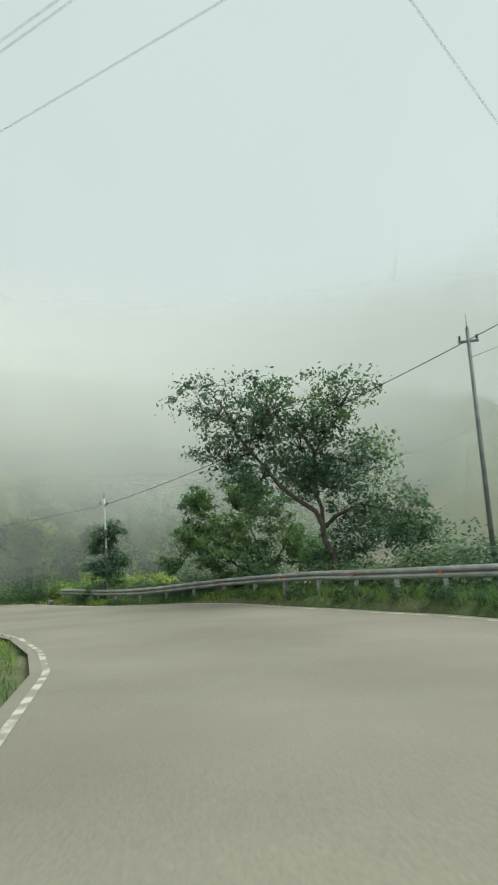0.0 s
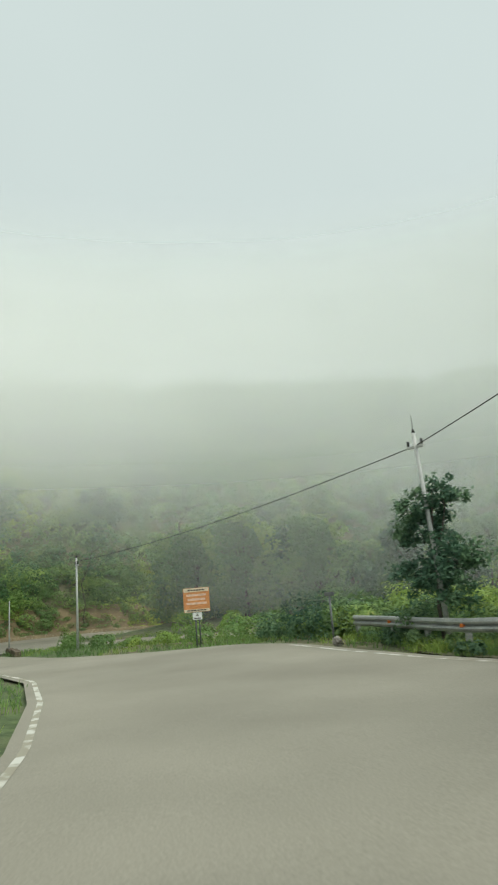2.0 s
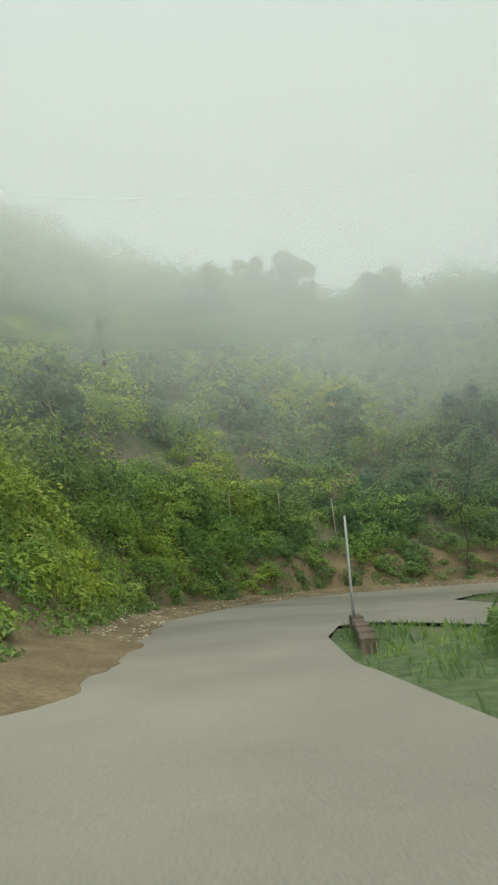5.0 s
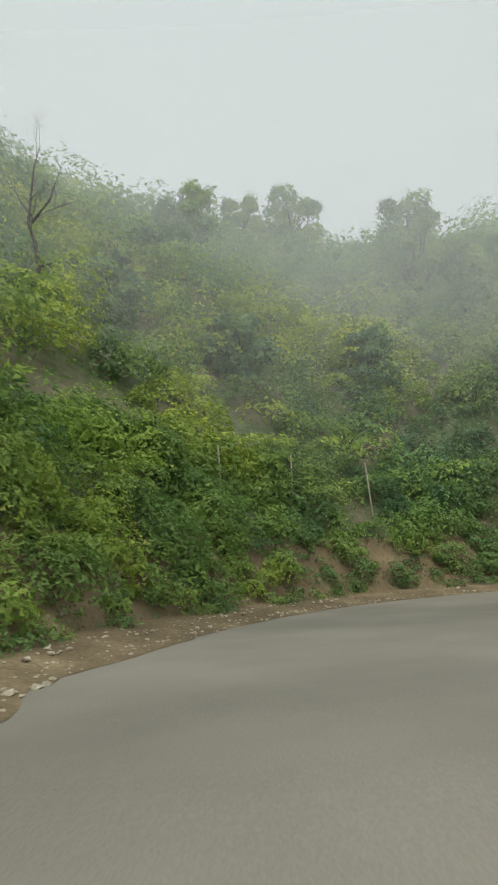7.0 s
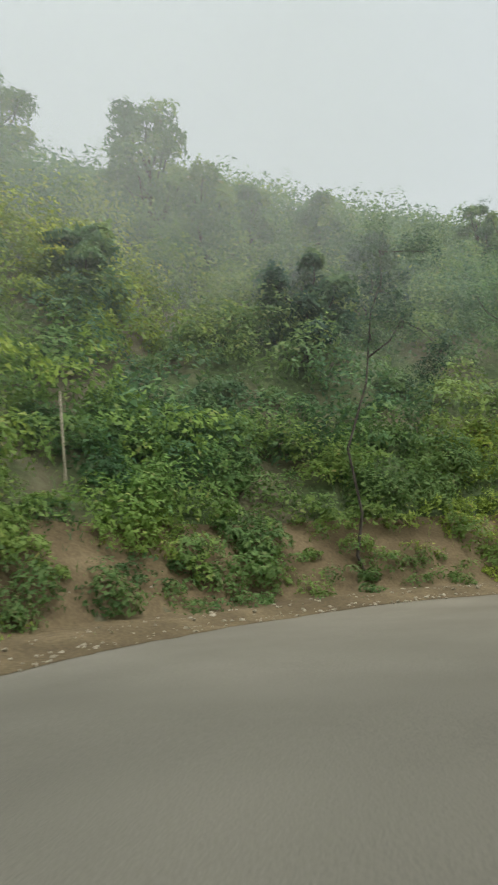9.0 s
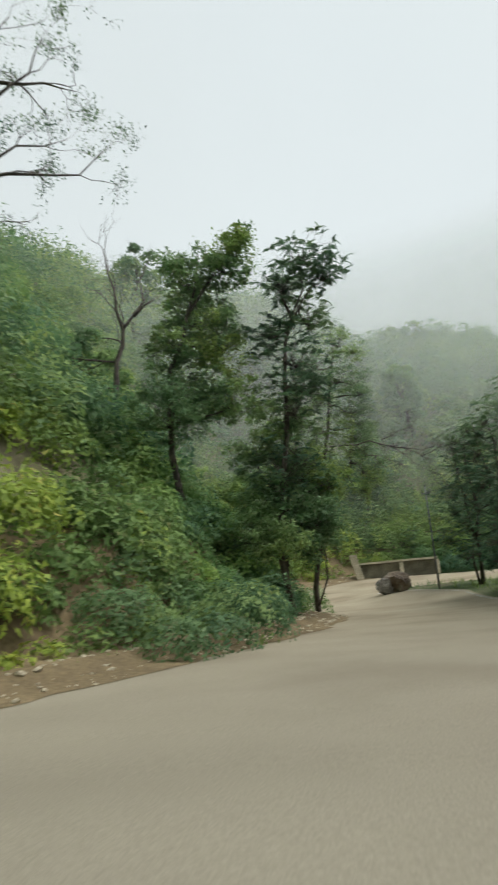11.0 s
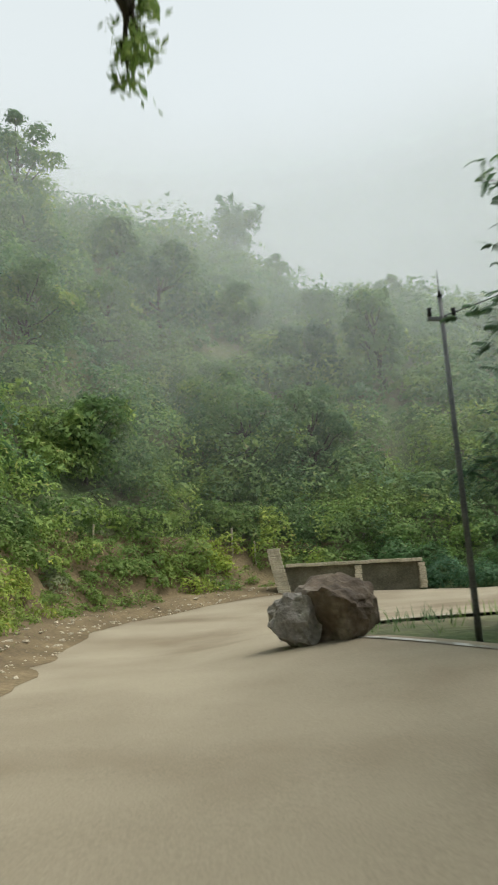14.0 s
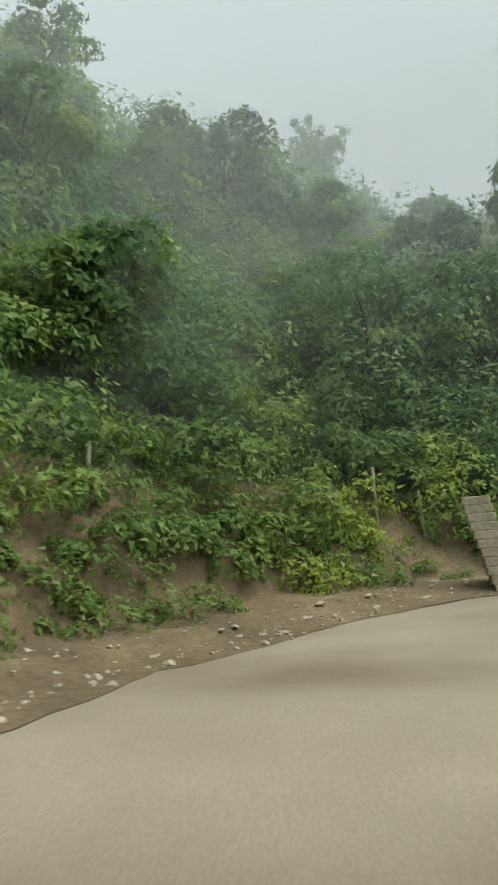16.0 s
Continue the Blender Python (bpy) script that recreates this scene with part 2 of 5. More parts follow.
RIGHT = [(34, -14, -0.4), (26, 0, -0.45), (20, 9, -0.45), (14, 18, -0.45), (8.5, 25, -0.45), (3, 29.6, -0.45), (-1.4, 32.5, -0.45), (-6.6, 35, -0.4),
         (-11.4, 36.3, -0.35), (-18, 37.6, -0.3), (-23, 38.2, -0.12), (-27.5, 37.8, 0.0), (-30.5, 36.6, 0.02), (-33, 35.3, 0.03), (-36, 34.3, 0.05),
         (-42, 33.6, 0.05), (-48, 33.9, 0.05), (-51.6, 34.7, 0.05), (-52.3, 35.6, 0.05), (-50.5, 37, 0.05), (-44, 39.8, 0.05), (-34, 44, 0.05), (-24, 48.5, 0.05),
         (-27, 54, 0.0), (-38, 49.5, 0.08), (-47, 45.8, 0.15), (-56, 42.2, 0.15), (-63, 42, 0.08), (-67, 44.5, -0.05), (-69.5, 49, -0.25), (-71, 55, -0.3), (-71.6, 62, -0.3),
         (-71.8, 70, -0.3), (-72.3, 78, -0.25), (-73.6, 84.6, -0.1), (-76.2, 87.2, 0.02), (-78.2, 88.8, 0.02), (-77.6, 90.2, 0.02), (-74, 91, 0.0), (-66, 90, -0.2), (-50, 80, -0.35)]
OUTLINE = np.array([p[:2] for p in LEFT] + [p[:2] for p in reversed(RIGHT)], float)
SLOPES = np.array([p[2] for p in LEFT] + [p[2] for p in reversed(RIGHT)], float)
HEIGHTS = np.array([(x, y, z - 1.4) for t, x, y, z, p, r, w in PATH] + [(-81, 110, -1.3), (-60, 97, -0.8), (-77, 90, -1.45), (-77, 87.5, -1.4), (-74, 88.5, -1.3), (20, 0, 0.1), (-45, 45, -0.6), (-40, 34, -0.5),
                   (-84, 50, -0.95), (-24, 38, -0.1), (-8, 34, 0), (5, 26, 0.05), (-85, 97, -1.9)])


def road_height(p):
    """Height of the road's surface, smooth over the plan. p: n x 2."""
    d2 = ((p[:, None, :] - HEIGHTS[None, :, :2]) ** 2).sum(2) + 6.0
    w = d2 ** -1.6
    return (w * HEIGHTS[None, :, 2]).sum(1) / w.sum(1)


def roadside(p):
    """Distance to the road's edge (negative on the road) and the slope of the land there."""
    a, b = OUTLINE, np.roll(OUTLINE, -1, 0)
    ab = b - a
    ap = p[:, None, :] - a[None]
    k = np.clip((ap * ab[None]).sum(2) / (ab ** 2).sum(1)[None], 0, 1)
    d = np.sqrt(((ap - k[..., None] * ab[None]) ** 2).sum(2))
    s = SLOPES[None] * (1 - k) + np.roll(SLOPES, -1)[None] * k
    w = (d + 0.3) ** -9.0 * np.sqrt((ab ** 2).sum(1))[None]
    slope = (w * s).sum(1) / w.sum(1)
    y0, y1 = a[None, :, 1] > p[:, None, 1], b[None, :, 1] > p[:, None, 1]
    with np.errstate(divide="ignore", invalid="ignore"):
        cross = a[None, :, 0] + (p[:, None, 1] - a[None, :, 1]) / (b - a)[None, :, 1] * ab[None, :, 0]
    inside = ((y0 != y1) & (p[:, None, 0] < cross)).sum(1) % 2 == 1
    return np.where(inside, -1, 1) * d.min(1), slope


def wobble(p, size, seed=0.0):
    return np.array([noise.noise(Vector((x / size + seed, y / size - seed, seed))) for x, y in p])


def land_height(p):
    out = np.zeros(len(p))
    for i in range(0, len(p), 4000):
        q = p[i:i + 4000]
        d, s = roadside(q)
        z = road_height(q)
        e = np.maximum(d - 0.9 - 0.8 * np.clip((s - 0.4) / 0.3, 0, 1), 0)
        top = 58 + 6 * np.clip((q[:, 1] - 84) / 20, 0, 1)
        rise = np.maximum(s, 0) * (e + 0.3 * np.maximum(e - 9, 0))
        rise = rise * (1 - 0.2 * np.clip((q[:, 0] + 100) / 18, 0, 1) * np.clip((q[:, 1] - 108) / 12, 0, 1))
        rise = rise / (1 + (rise / top) ** 4) ** 0.25
        rise += np.where(s > 0.4, 0.35 * np.minimum(e, 2.0), 0)
        fall = np.minimum(s, 0) * np.maximum(d - 2.2, 0)
        fall = -28 * (1 - np.exp(fall / 28))
        rough = (wobble(q, 5.0, 3.1) * 0.7 + wobble(q, 15.0, 7.7) * 2.0) * np.clip((d - 2.0) / 14, 0, 1) * np.clip(np.abs(s) * 2, 0.1, 1)
        out[i:i + 4000] = z + rise + fall + rough + np.where(d < 0.3, -0.12, -0.02)
    return out


def stretch(lo, hi, step, out):
    mid = np.arange(lo, hi + 0.01, step)
    tail = step * np.cumsum(1.35 ** np.arange(1, 24))
    tail = tail[tail < out]
    return np.concatenate([lo - tail[::-1], mid, hi + tail])


gx, gy = stretch(-130, 40, 1.1, 2500), stretch(-20, 180, 1.1, 2500)
GX, GY = np.meshgrid(gx, gy)
plan = np.column_stack([GX.ravel(), GY.ravel()])
tall = land_height(plan)
nx, ny = len(gx), len(gy)
ids = np.arange(nx * ny).reshape(ny, nx)
cells = np.stack([ids[:-1, :-1], ids[:-1, 1:], ids[1:, 1:], ids[1:, :-1]], -1).reshape(-1, 4)
ground = fast_mesh("ground", np.column_stack([plan, tall]), cells, GROUND)
ground.data.polygons.foreach_set("use_smooth", [True] * len(ground.data.polygons))
tagged(ground, "steep hillside of grass, leaf litter and brown earth beside the road", "ground", kind="structure")


def ground_at(x, y):
    return float(land_height(np.array([[x, y]], float))[0])


def road_at(x, y):
    return float(road_height(np.array([[x, y]], float))[0])


# road surface
def make_road():
    fill = []
    for x in np.arange(-100, 40, 1.5):
        for y in np.arange(-20, 112, 1.5):
            fill.append((x, y))
    fill = np.array(fill)
    d, s = roadside(fill)
    fill = fill[d < -0.6]
    edge = []
    n = len(OUTLINE)
    for i in range(n):
        a, b = OUTLINE[i], OUTLINE[(i + 1) % n]
        m = max(1, int(np.hypot(*(b - a)) / 1.2))
        for k in range(m):
            edge.append(a + (b - a) * k / m)
    edge = np.array(edge)
    pts = [Vector(p) for p in np.concatenate([edge, fill])]
    ring = [(i, (i + 1) % len(edge)) for i in range(len(edge))]
    vs, es, fs, *rest = geometry.delaunay_2d_cdt(pts, ring, [], 1, 1e-4)
    p = np.array([tuple(v) for v in vs])
    z = road_height(p) + 0.012
    ob = mesh_object("road", np.column_stack([p, z]), fs, ROAD, smooth=True)
    return tagged(ob, "worn dusty grey-brown mountain road with a sharp bend", "road", kind="structure")


road = make_road()

# ---------------------------------------------------------------- foliage
rng = np.random.default_rng(7)


def leaves(centres, normals, size, jitter=0.8):
    """Pointed leaves round the given centres: three corners each."""
    n = len(centres)
    a = rng.normal(size=(n, 3)) * jitter + normals
    a /= np.linalg.norm(a, axis=1)[:, None] + 1e-9
    u = np.cross(a, rng.normal(size=(n, 3)))
    u /= np.linalg.norm(u, axis=1)[:, None] + 1e-9
    w = np.cross(a, u)
    s = (size * rng.uniform(0.6, 1.35, n))[:, None]
    return np.stack([centres - u * s * 0.7 + w * s * 0.5, centres - u * s * 0.7 - w * s * 0.5, centres + u * s * 1.1], 1).reshape(-1, 3)


def kites(centres, normals, size, jitter=0.8):
    """Pointed oval leaves round the given centres: four corners each."""
    n = len(centres)
    a = rng.normal(size=(n, 3)) * jitter + normals
    a /= np.linalg.norm(a, axis=1)[:, None] + 1e-9
    u = np.cross(a, rng.normal(size=(n, 3)))
    u /= np.linalg.norm(u, axis=1)[:, None] + 1e-9
    w = np.cross(a, u)
    s = (size * rng.uniform(0.6, 1.35, n))[:, None]
    return np.stack([centres - u * s, centres - u * s * 0.1 + w * s * 0.5, centres + u * s * 1.2, centres - u * s * 0.1 - w * s * 0.5], 1).reshape(-1, 3)


def clump(count, radius, flat=0.8):
    """Leaf places and outward ways over an uneven, lobed mound."""
    v = rng.normal(size=(count, 3))
    v /= np.linalg.norm(v, axis=1)[:, None]
    v[:, 2] = np.where(v[:, 2] < -0.3, -v[:, 2], v[:, 2])
    lobes = rng.normal(size=(9, 3))
    lobes /= np.linalg.norm(lobes, axis=1)[:, None]
    swell = 0.6 + 0.46 * np.clip(np.max(v @ lobes.T, axis=1), 0, 1) ** 4
    r = radius * swell * (1 - 0.22 * rng.uniform(0, 1, count) ** 2 + 0.025 * rng.normal(size=count))
    c = v * r[:, None]
    c[:, 2] *= flat
    return c, v * 1.0 + np.array([0, 0, 0.3])


def scatter_bushes(name, spots, radii, count, size, mat, label, category):
    """Bushes in one mesh, their leaves larger on larger bushes."""
    cos, ns, ss = [], [], []
    for (x, y, z), r in zip(spots, radii):
        c, nrm = clump(count, r, rng.choice([0.65, 0.8, 1.0, 1.25]))
        cos.append(c + np.array([x, y, z + r * 0.35]))
        ns.append(nrm)
        ss.append(np.full(count, size * (0.6 + 0.2 * min(r, 2.6))))
    co = leaves(np.concatenate(cos), np.concatenate(ns), np.concatenate(ss), 0.42)
    return tagged(leaf_mesh(name, co, mat), label, category, kind="stuff")


WAY = np.array([(x, y) for t, x, y, *rest in PATH])


def candidates(n, x0, x1, y0, y1, seed):
    g = np.random.default_rng(seed)
    p = np.column_stack([g.uniform(x0, x1, n), g.uniform(y0, y1, n)])
    d, s = np.concatenate([np.stack(roadside(p[i:i + 4000])) for i in range(0, n, 4000)], axis=1)
    reach = np.sqrt(((p[:, None] - WAY[None]) ** 2).sum(2)).min(1)
    return p, d, s, reach


# Glowing ring that stands in for the lit fog of the distance.
def glowing_fog_backdrop():
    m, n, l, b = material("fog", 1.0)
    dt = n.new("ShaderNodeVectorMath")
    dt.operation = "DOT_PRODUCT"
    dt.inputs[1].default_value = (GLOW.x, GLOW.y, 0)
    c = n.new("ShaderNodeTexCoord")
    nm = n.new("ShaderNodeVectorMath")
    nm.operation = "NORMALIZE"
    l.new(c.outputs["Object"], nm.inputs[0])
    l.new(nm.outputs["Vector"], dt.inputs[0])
    # fog's brightness painted into the emission, lighter towards the sun's side
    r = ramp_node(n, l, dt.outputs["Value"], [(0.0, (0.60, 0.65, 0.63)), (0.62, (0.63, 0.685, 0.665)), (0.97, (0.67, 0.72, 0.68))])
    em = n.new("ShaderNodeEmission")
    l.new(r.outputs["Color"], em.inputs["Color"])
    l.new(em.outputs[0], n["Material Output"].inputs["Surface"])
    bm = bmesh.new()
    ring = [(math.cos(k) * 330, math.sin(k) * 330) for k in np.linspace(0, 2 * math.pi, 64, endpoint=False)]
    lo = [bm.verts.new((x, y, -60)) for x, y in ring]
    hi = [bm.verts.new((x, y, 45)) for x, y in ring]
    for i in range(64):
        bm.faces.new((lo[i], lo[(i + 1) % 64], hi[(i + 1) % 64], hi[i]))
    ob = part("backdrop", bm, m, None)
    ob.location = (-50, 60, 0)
    tagged(ob, "glowing backdrop ring painted as pale grey-green fog closing off the distance", "fog", kind="structure")


glowing_fog_backdrop()


def haze_sheet_material(name, low, high, top, most, grain, half, fade, back):
    """Haze painted as a white see-through coat that scatters and passes light: thicker with height, in drifting
    patches, fading towards its rims.
    """
    m, n, l, b = material(name, 1.0)
    n.remove(b)
    c = n.new("ShaderNodeTexCoord")
    sep = n.new("ShaderNodeSeparateXYZ")
    l.new(c.outputs["Object"], sep.inputs[0])
    turn = n.new("ShaderNodeMath")
    turn.operation = "ARCTAN2"
    l.new(sep.outputs["Y"], turn.inputs[0])
    l.new(sep.outputs["X"], turn.inputs[1])

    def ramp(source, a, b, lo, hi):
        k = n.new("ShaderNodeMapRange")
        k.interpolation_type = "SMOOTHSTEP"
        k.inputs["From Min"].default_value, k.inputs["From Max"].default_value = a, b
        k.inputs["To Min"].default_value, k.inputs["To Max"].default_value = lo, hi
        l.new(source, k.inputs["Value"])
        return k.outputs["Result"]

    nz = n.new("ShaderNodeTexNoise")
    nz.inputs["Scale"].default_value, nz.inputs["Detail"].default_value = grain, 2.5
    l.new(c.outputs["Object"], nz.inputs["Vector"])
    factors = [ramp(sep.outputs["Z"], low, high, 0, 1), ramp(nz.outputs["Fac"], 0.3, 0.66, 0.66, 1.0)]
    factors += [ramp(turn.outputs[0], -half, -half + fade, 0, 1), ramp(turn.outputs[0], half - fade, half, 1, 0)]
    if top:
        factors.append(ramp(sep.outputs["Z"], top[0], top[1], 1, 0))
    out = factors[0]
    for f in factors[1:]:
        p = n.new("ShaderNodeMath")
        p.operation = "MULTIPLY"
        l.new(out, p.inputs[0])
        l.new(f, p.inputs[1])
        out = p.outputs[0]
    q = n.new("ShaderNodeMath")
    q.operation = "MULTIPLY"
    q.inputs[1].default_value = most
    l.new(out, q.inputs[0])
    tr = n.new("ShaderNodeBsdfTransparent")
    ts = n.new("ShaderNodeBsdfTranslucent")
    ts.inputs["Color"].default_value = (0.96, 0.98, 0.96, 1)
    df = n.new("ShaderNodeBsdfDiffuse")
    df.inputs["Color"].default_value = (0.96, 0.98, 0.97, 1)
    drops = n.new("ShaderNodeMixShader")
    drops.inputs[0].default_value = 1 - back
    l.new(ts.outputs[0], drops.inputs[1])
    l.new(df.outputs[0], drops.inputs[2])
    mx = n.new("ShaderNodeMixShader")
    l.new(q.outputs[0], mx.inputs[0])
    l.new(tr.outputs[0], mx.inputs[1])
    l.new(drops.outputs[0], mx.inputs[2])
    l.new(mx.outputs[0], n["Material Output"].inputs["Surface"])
    return m


def haze_sheet(centre, radius, a0, a1, z0, z1, low, high, top, most, grain, fade=32, back=0.4):
    """A curving sheet that stands in for haze between the road and a far slope, leaning back with it."""
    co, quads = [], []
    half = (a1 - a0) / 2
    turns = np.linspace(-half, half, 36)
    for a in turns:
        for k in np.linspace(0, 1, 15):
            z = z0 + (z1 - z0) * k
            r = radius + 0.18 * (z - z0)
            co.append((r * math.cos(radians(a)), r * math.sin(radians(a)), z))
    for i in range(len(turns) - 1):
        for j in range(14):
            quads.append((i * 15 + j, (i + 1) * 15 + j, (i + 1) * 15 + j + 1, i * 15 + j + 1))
    ob = fast_mesh("mist", np.array(co), np.array(quads), haze_sheet_material("mist", low, high, top, most, grain, radians(half), radians(fade), back))
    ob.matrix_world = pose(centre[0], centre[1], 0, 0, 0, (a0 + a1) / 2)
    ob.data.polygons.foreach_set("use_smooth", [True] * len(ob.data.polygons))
    tagged(ob, "curving see-through sheet painted as thin pale haze before the slope", "mist", "banks of low cloud", kind="structure")


# white sheets that imitate haze, paling the far slopes with height
haze_sheet((-4, 30), 40, 70, 268, 2.4, 33, 2.4, 21, (23, 33), 0.68, 0.03, 34)
haze_sheet((-4, 30), 54, 70, 268, 2.8, 38, 2.8, 25, (26, 38), 0.76, 0.03, 34)
haze_sheet((-4, 30), 78, 5, 130, -25, 50, -25, -8, (30, 50), 0.5, 0.03, 45, 0.6)
haze_sheet((-4, 30), 39, 86, 175, -1.5, 15, -1.5, 2.5, (7, 15), 0.245, 0.06, 26)
haze_sheet((-55, 33), 30, 118, 262, 2.0, 60, 2.0, 24, (40, 60), 0.24, 0.04)
haze_sheet((-55, 33), 46, 118, 262, 5.0, 66, 5.0, 26, (46, 66), 0.245, 0.04)
haze_sheet((-78, 78), 40, 8, 178, -1.0, 42, -1.0, 22, (29, 42), 0.24, 0.03, 32, 0.35)
haze_sheet((-78, 78), 54, 8, 178, -1.0, 50, -1.0, 22, (37, 50), 0.245, 0.03, 32, 0.35)
haze_sheet((-78, 78), 68, 8, 178, -1.0, 58, -1.0, 22, (44, 58), 0.245, 0.03, 32, 0.35)
# extra sheet, added to brighten the slope beyond it
haze_sheet((-78, 78), 29, 48, 150, -1.0, 34, -1.0, 16, (22, 34), 0.22, 0.05, 30, 0.35)


def grow():
    # weeds at the foot of the bank
    p, d, s, reach = candidates(40000, -100, -36, 12, 118, 5)
    keep = (s > 0.2) & (d > 1.2) & (d < 4.6) & (reach < 36) & (wobble(p, 2.2, 5.5) > -0.3)
    low = p[keep][:1500]
    r = np.random.default_rng(6).uniform(0.25, 0.75, len(low))
    scatter_bushes("bank_weeds", np.column_stack([low, land_height(low) + 0.2]), r, 85, 0.104, LEAF_BUSH,
                   "low green weeds on the brown earth at the foot of the bank", "weeds")
    # near bank of the hill, with patches of bare earth between the bushes
    p, d, s, reach = candidates(22000, -112, -36, 12, 128, 1)
    keep = (s > 0.25) & (d > 2.0) & (d < 9) & (reach < 40) & (wobble(p, 3.4, 9.2) > -0.46)
    near, deep = p[keep][:1250], d[keep][:1250]
    r = np.random.default_rng(2).uniform(0.55, 1.5, len(near)) * np.clip(0.5 + deep / 6, 0.75, 1.35)
    lime = (near[:, 1] < 46) & (near[:, 1] - 0.55 * near[:, 0] < 78 + 6 * wobble(near, 9.0, 2.4))
    spots = np.column_stack([near, land_height(near)])
    scatter_bushes("bank_bushes", spots[~lime], r[~lime], 360, 0.124, LEAF_BUSH, "dense bright green bushes on the earth bank beside the road", "bushes")
    scatter_bushes("bank_bushes", spots[lime], r[lime], 360, 0.124, LEAF_LIME, "dense yellow-green bushes on the bank of the second stretch", "bushes")
    # hillside, up to the ridge
    p, d, s, reach = candidates(90000, -165, -30, -10, 215, 3)
    keep = (s > 0.12) & (d > 6.5) & (reach < 128) & ((p[:, 0] < -60) | (p[:, 1] > 24))
    p, away, deep = p[keep], reach[keep], d[keep]
    g = np.random.default_rng(4)
    for a, b, most, count, size in ((0, 34, 1150, 390, 0.157), (34, 55, 1100, 190, 0.268), (55, 80, 950, 150, 0.335), (80, 128, 1000, 92, 0.46)):
        ring = np.flatnonzero((away >= a) & (away < b))[:most]
        r = (1.0 + 2.6 * g.uniform(0, 1, len(ring)) ** 2.0) * np.clip(0.75 + deep[ring] / 45, 0.8, 1.55)
        spots = np.column_stack([p[ring], land_height(p[ring])])
        if a == 0:
            lime = (p[ring, 1] < 48) & (wobble(p[ring], 7.0, 6.4) > -0.25)
            scatter_bushes("hillside_bushes", spots[lime], r[lime], count, size, LEAF_LIME, "yellow-green bushes on the slope above the second stretch", "bushes")
            spots, r = spots[~lime], r[~lime]
        scatter_bushes("hillside_bushes", spots, r, count, size, LEAF_WOOD, "hillside covered in dense green bushes and small trees", "bushes")


grow()

# ---------------------------------------------------------------- trees


def nearest_on(limbs, p):
    best = None
    for limb in limbs:
        for a, b in zip(limb, limb[1:]):
            a, b = Vector(a), Vector(b)
            k = min(max((p - a).dot(b - a) / max((b - a).length_squared, 1e-6), 0), 1)
            q = a + (b - a) * k
            # twigs leave the limb below the leaves they carry
            cost = (p - q).length + (0.8 * max(q.z - p.z, 0))
            if best is None or cost < best[0]:
                best = (cost, q)
    return best[1]


def shake(points, much, g):
    """Adds points between those of a limb and bends it a little."""
    out = [Vector(points[0])]
    for a, b in zip(points, points[1:]):
        a, b = Vector(a), Vector(b)
        step = (b - a).length * much
        out.append((a + b) / 2 + Vector(g.normal(size=3)) * step)
        out.append(b)
    return out


def fronds(tips, g, each=5, long=0.3, leaflets=7, leaf=0.085):
    """Feathery sprays at the twigs' tips: leaflets in two rows along arching stalks. Three corners a leaflet."""
    n = len(tips) * each
    root = np.repeat(tips, each, axis=0)
    a = g.uniform(0, 2 * math.pi, n)
    out = np.column_stack([np.cos(a), np.sin(a), np.zeros(n)])
    side = np.column_stack([-np.sin(a), np.cos(a), g.uniform(-0.9, 0.9, n)])
    reach = long * g.uniform(0.6, 1.3, n)
    lift, drop = g.uniform(-0.3, 0.9, n), g.uniform(0.2, 0.7, n)
    co = []
    for u in np.linspace(0.12, 1.0, leaflets):
        p = root + out * (reach * u)[:, None] + np.array([0, 0, 1]) * (reach * (lift * u - drop * u * u))[:, None]
        for k in (-1, 1):
            size = leaf * (1.1 - 0.6 * u) * g.uniform(0.8, 1.2, n)
            tip = p + side * (k * size)[:, None] + out * (0.5 * size)[:, None] - np.array([0, 0, 0.25]) * size[:, None]
            co.append(np.stack([p - out * 0.024, p + out * 0.03, tip], 1))
    return np.concatenate(co).reshape(-1, 3)


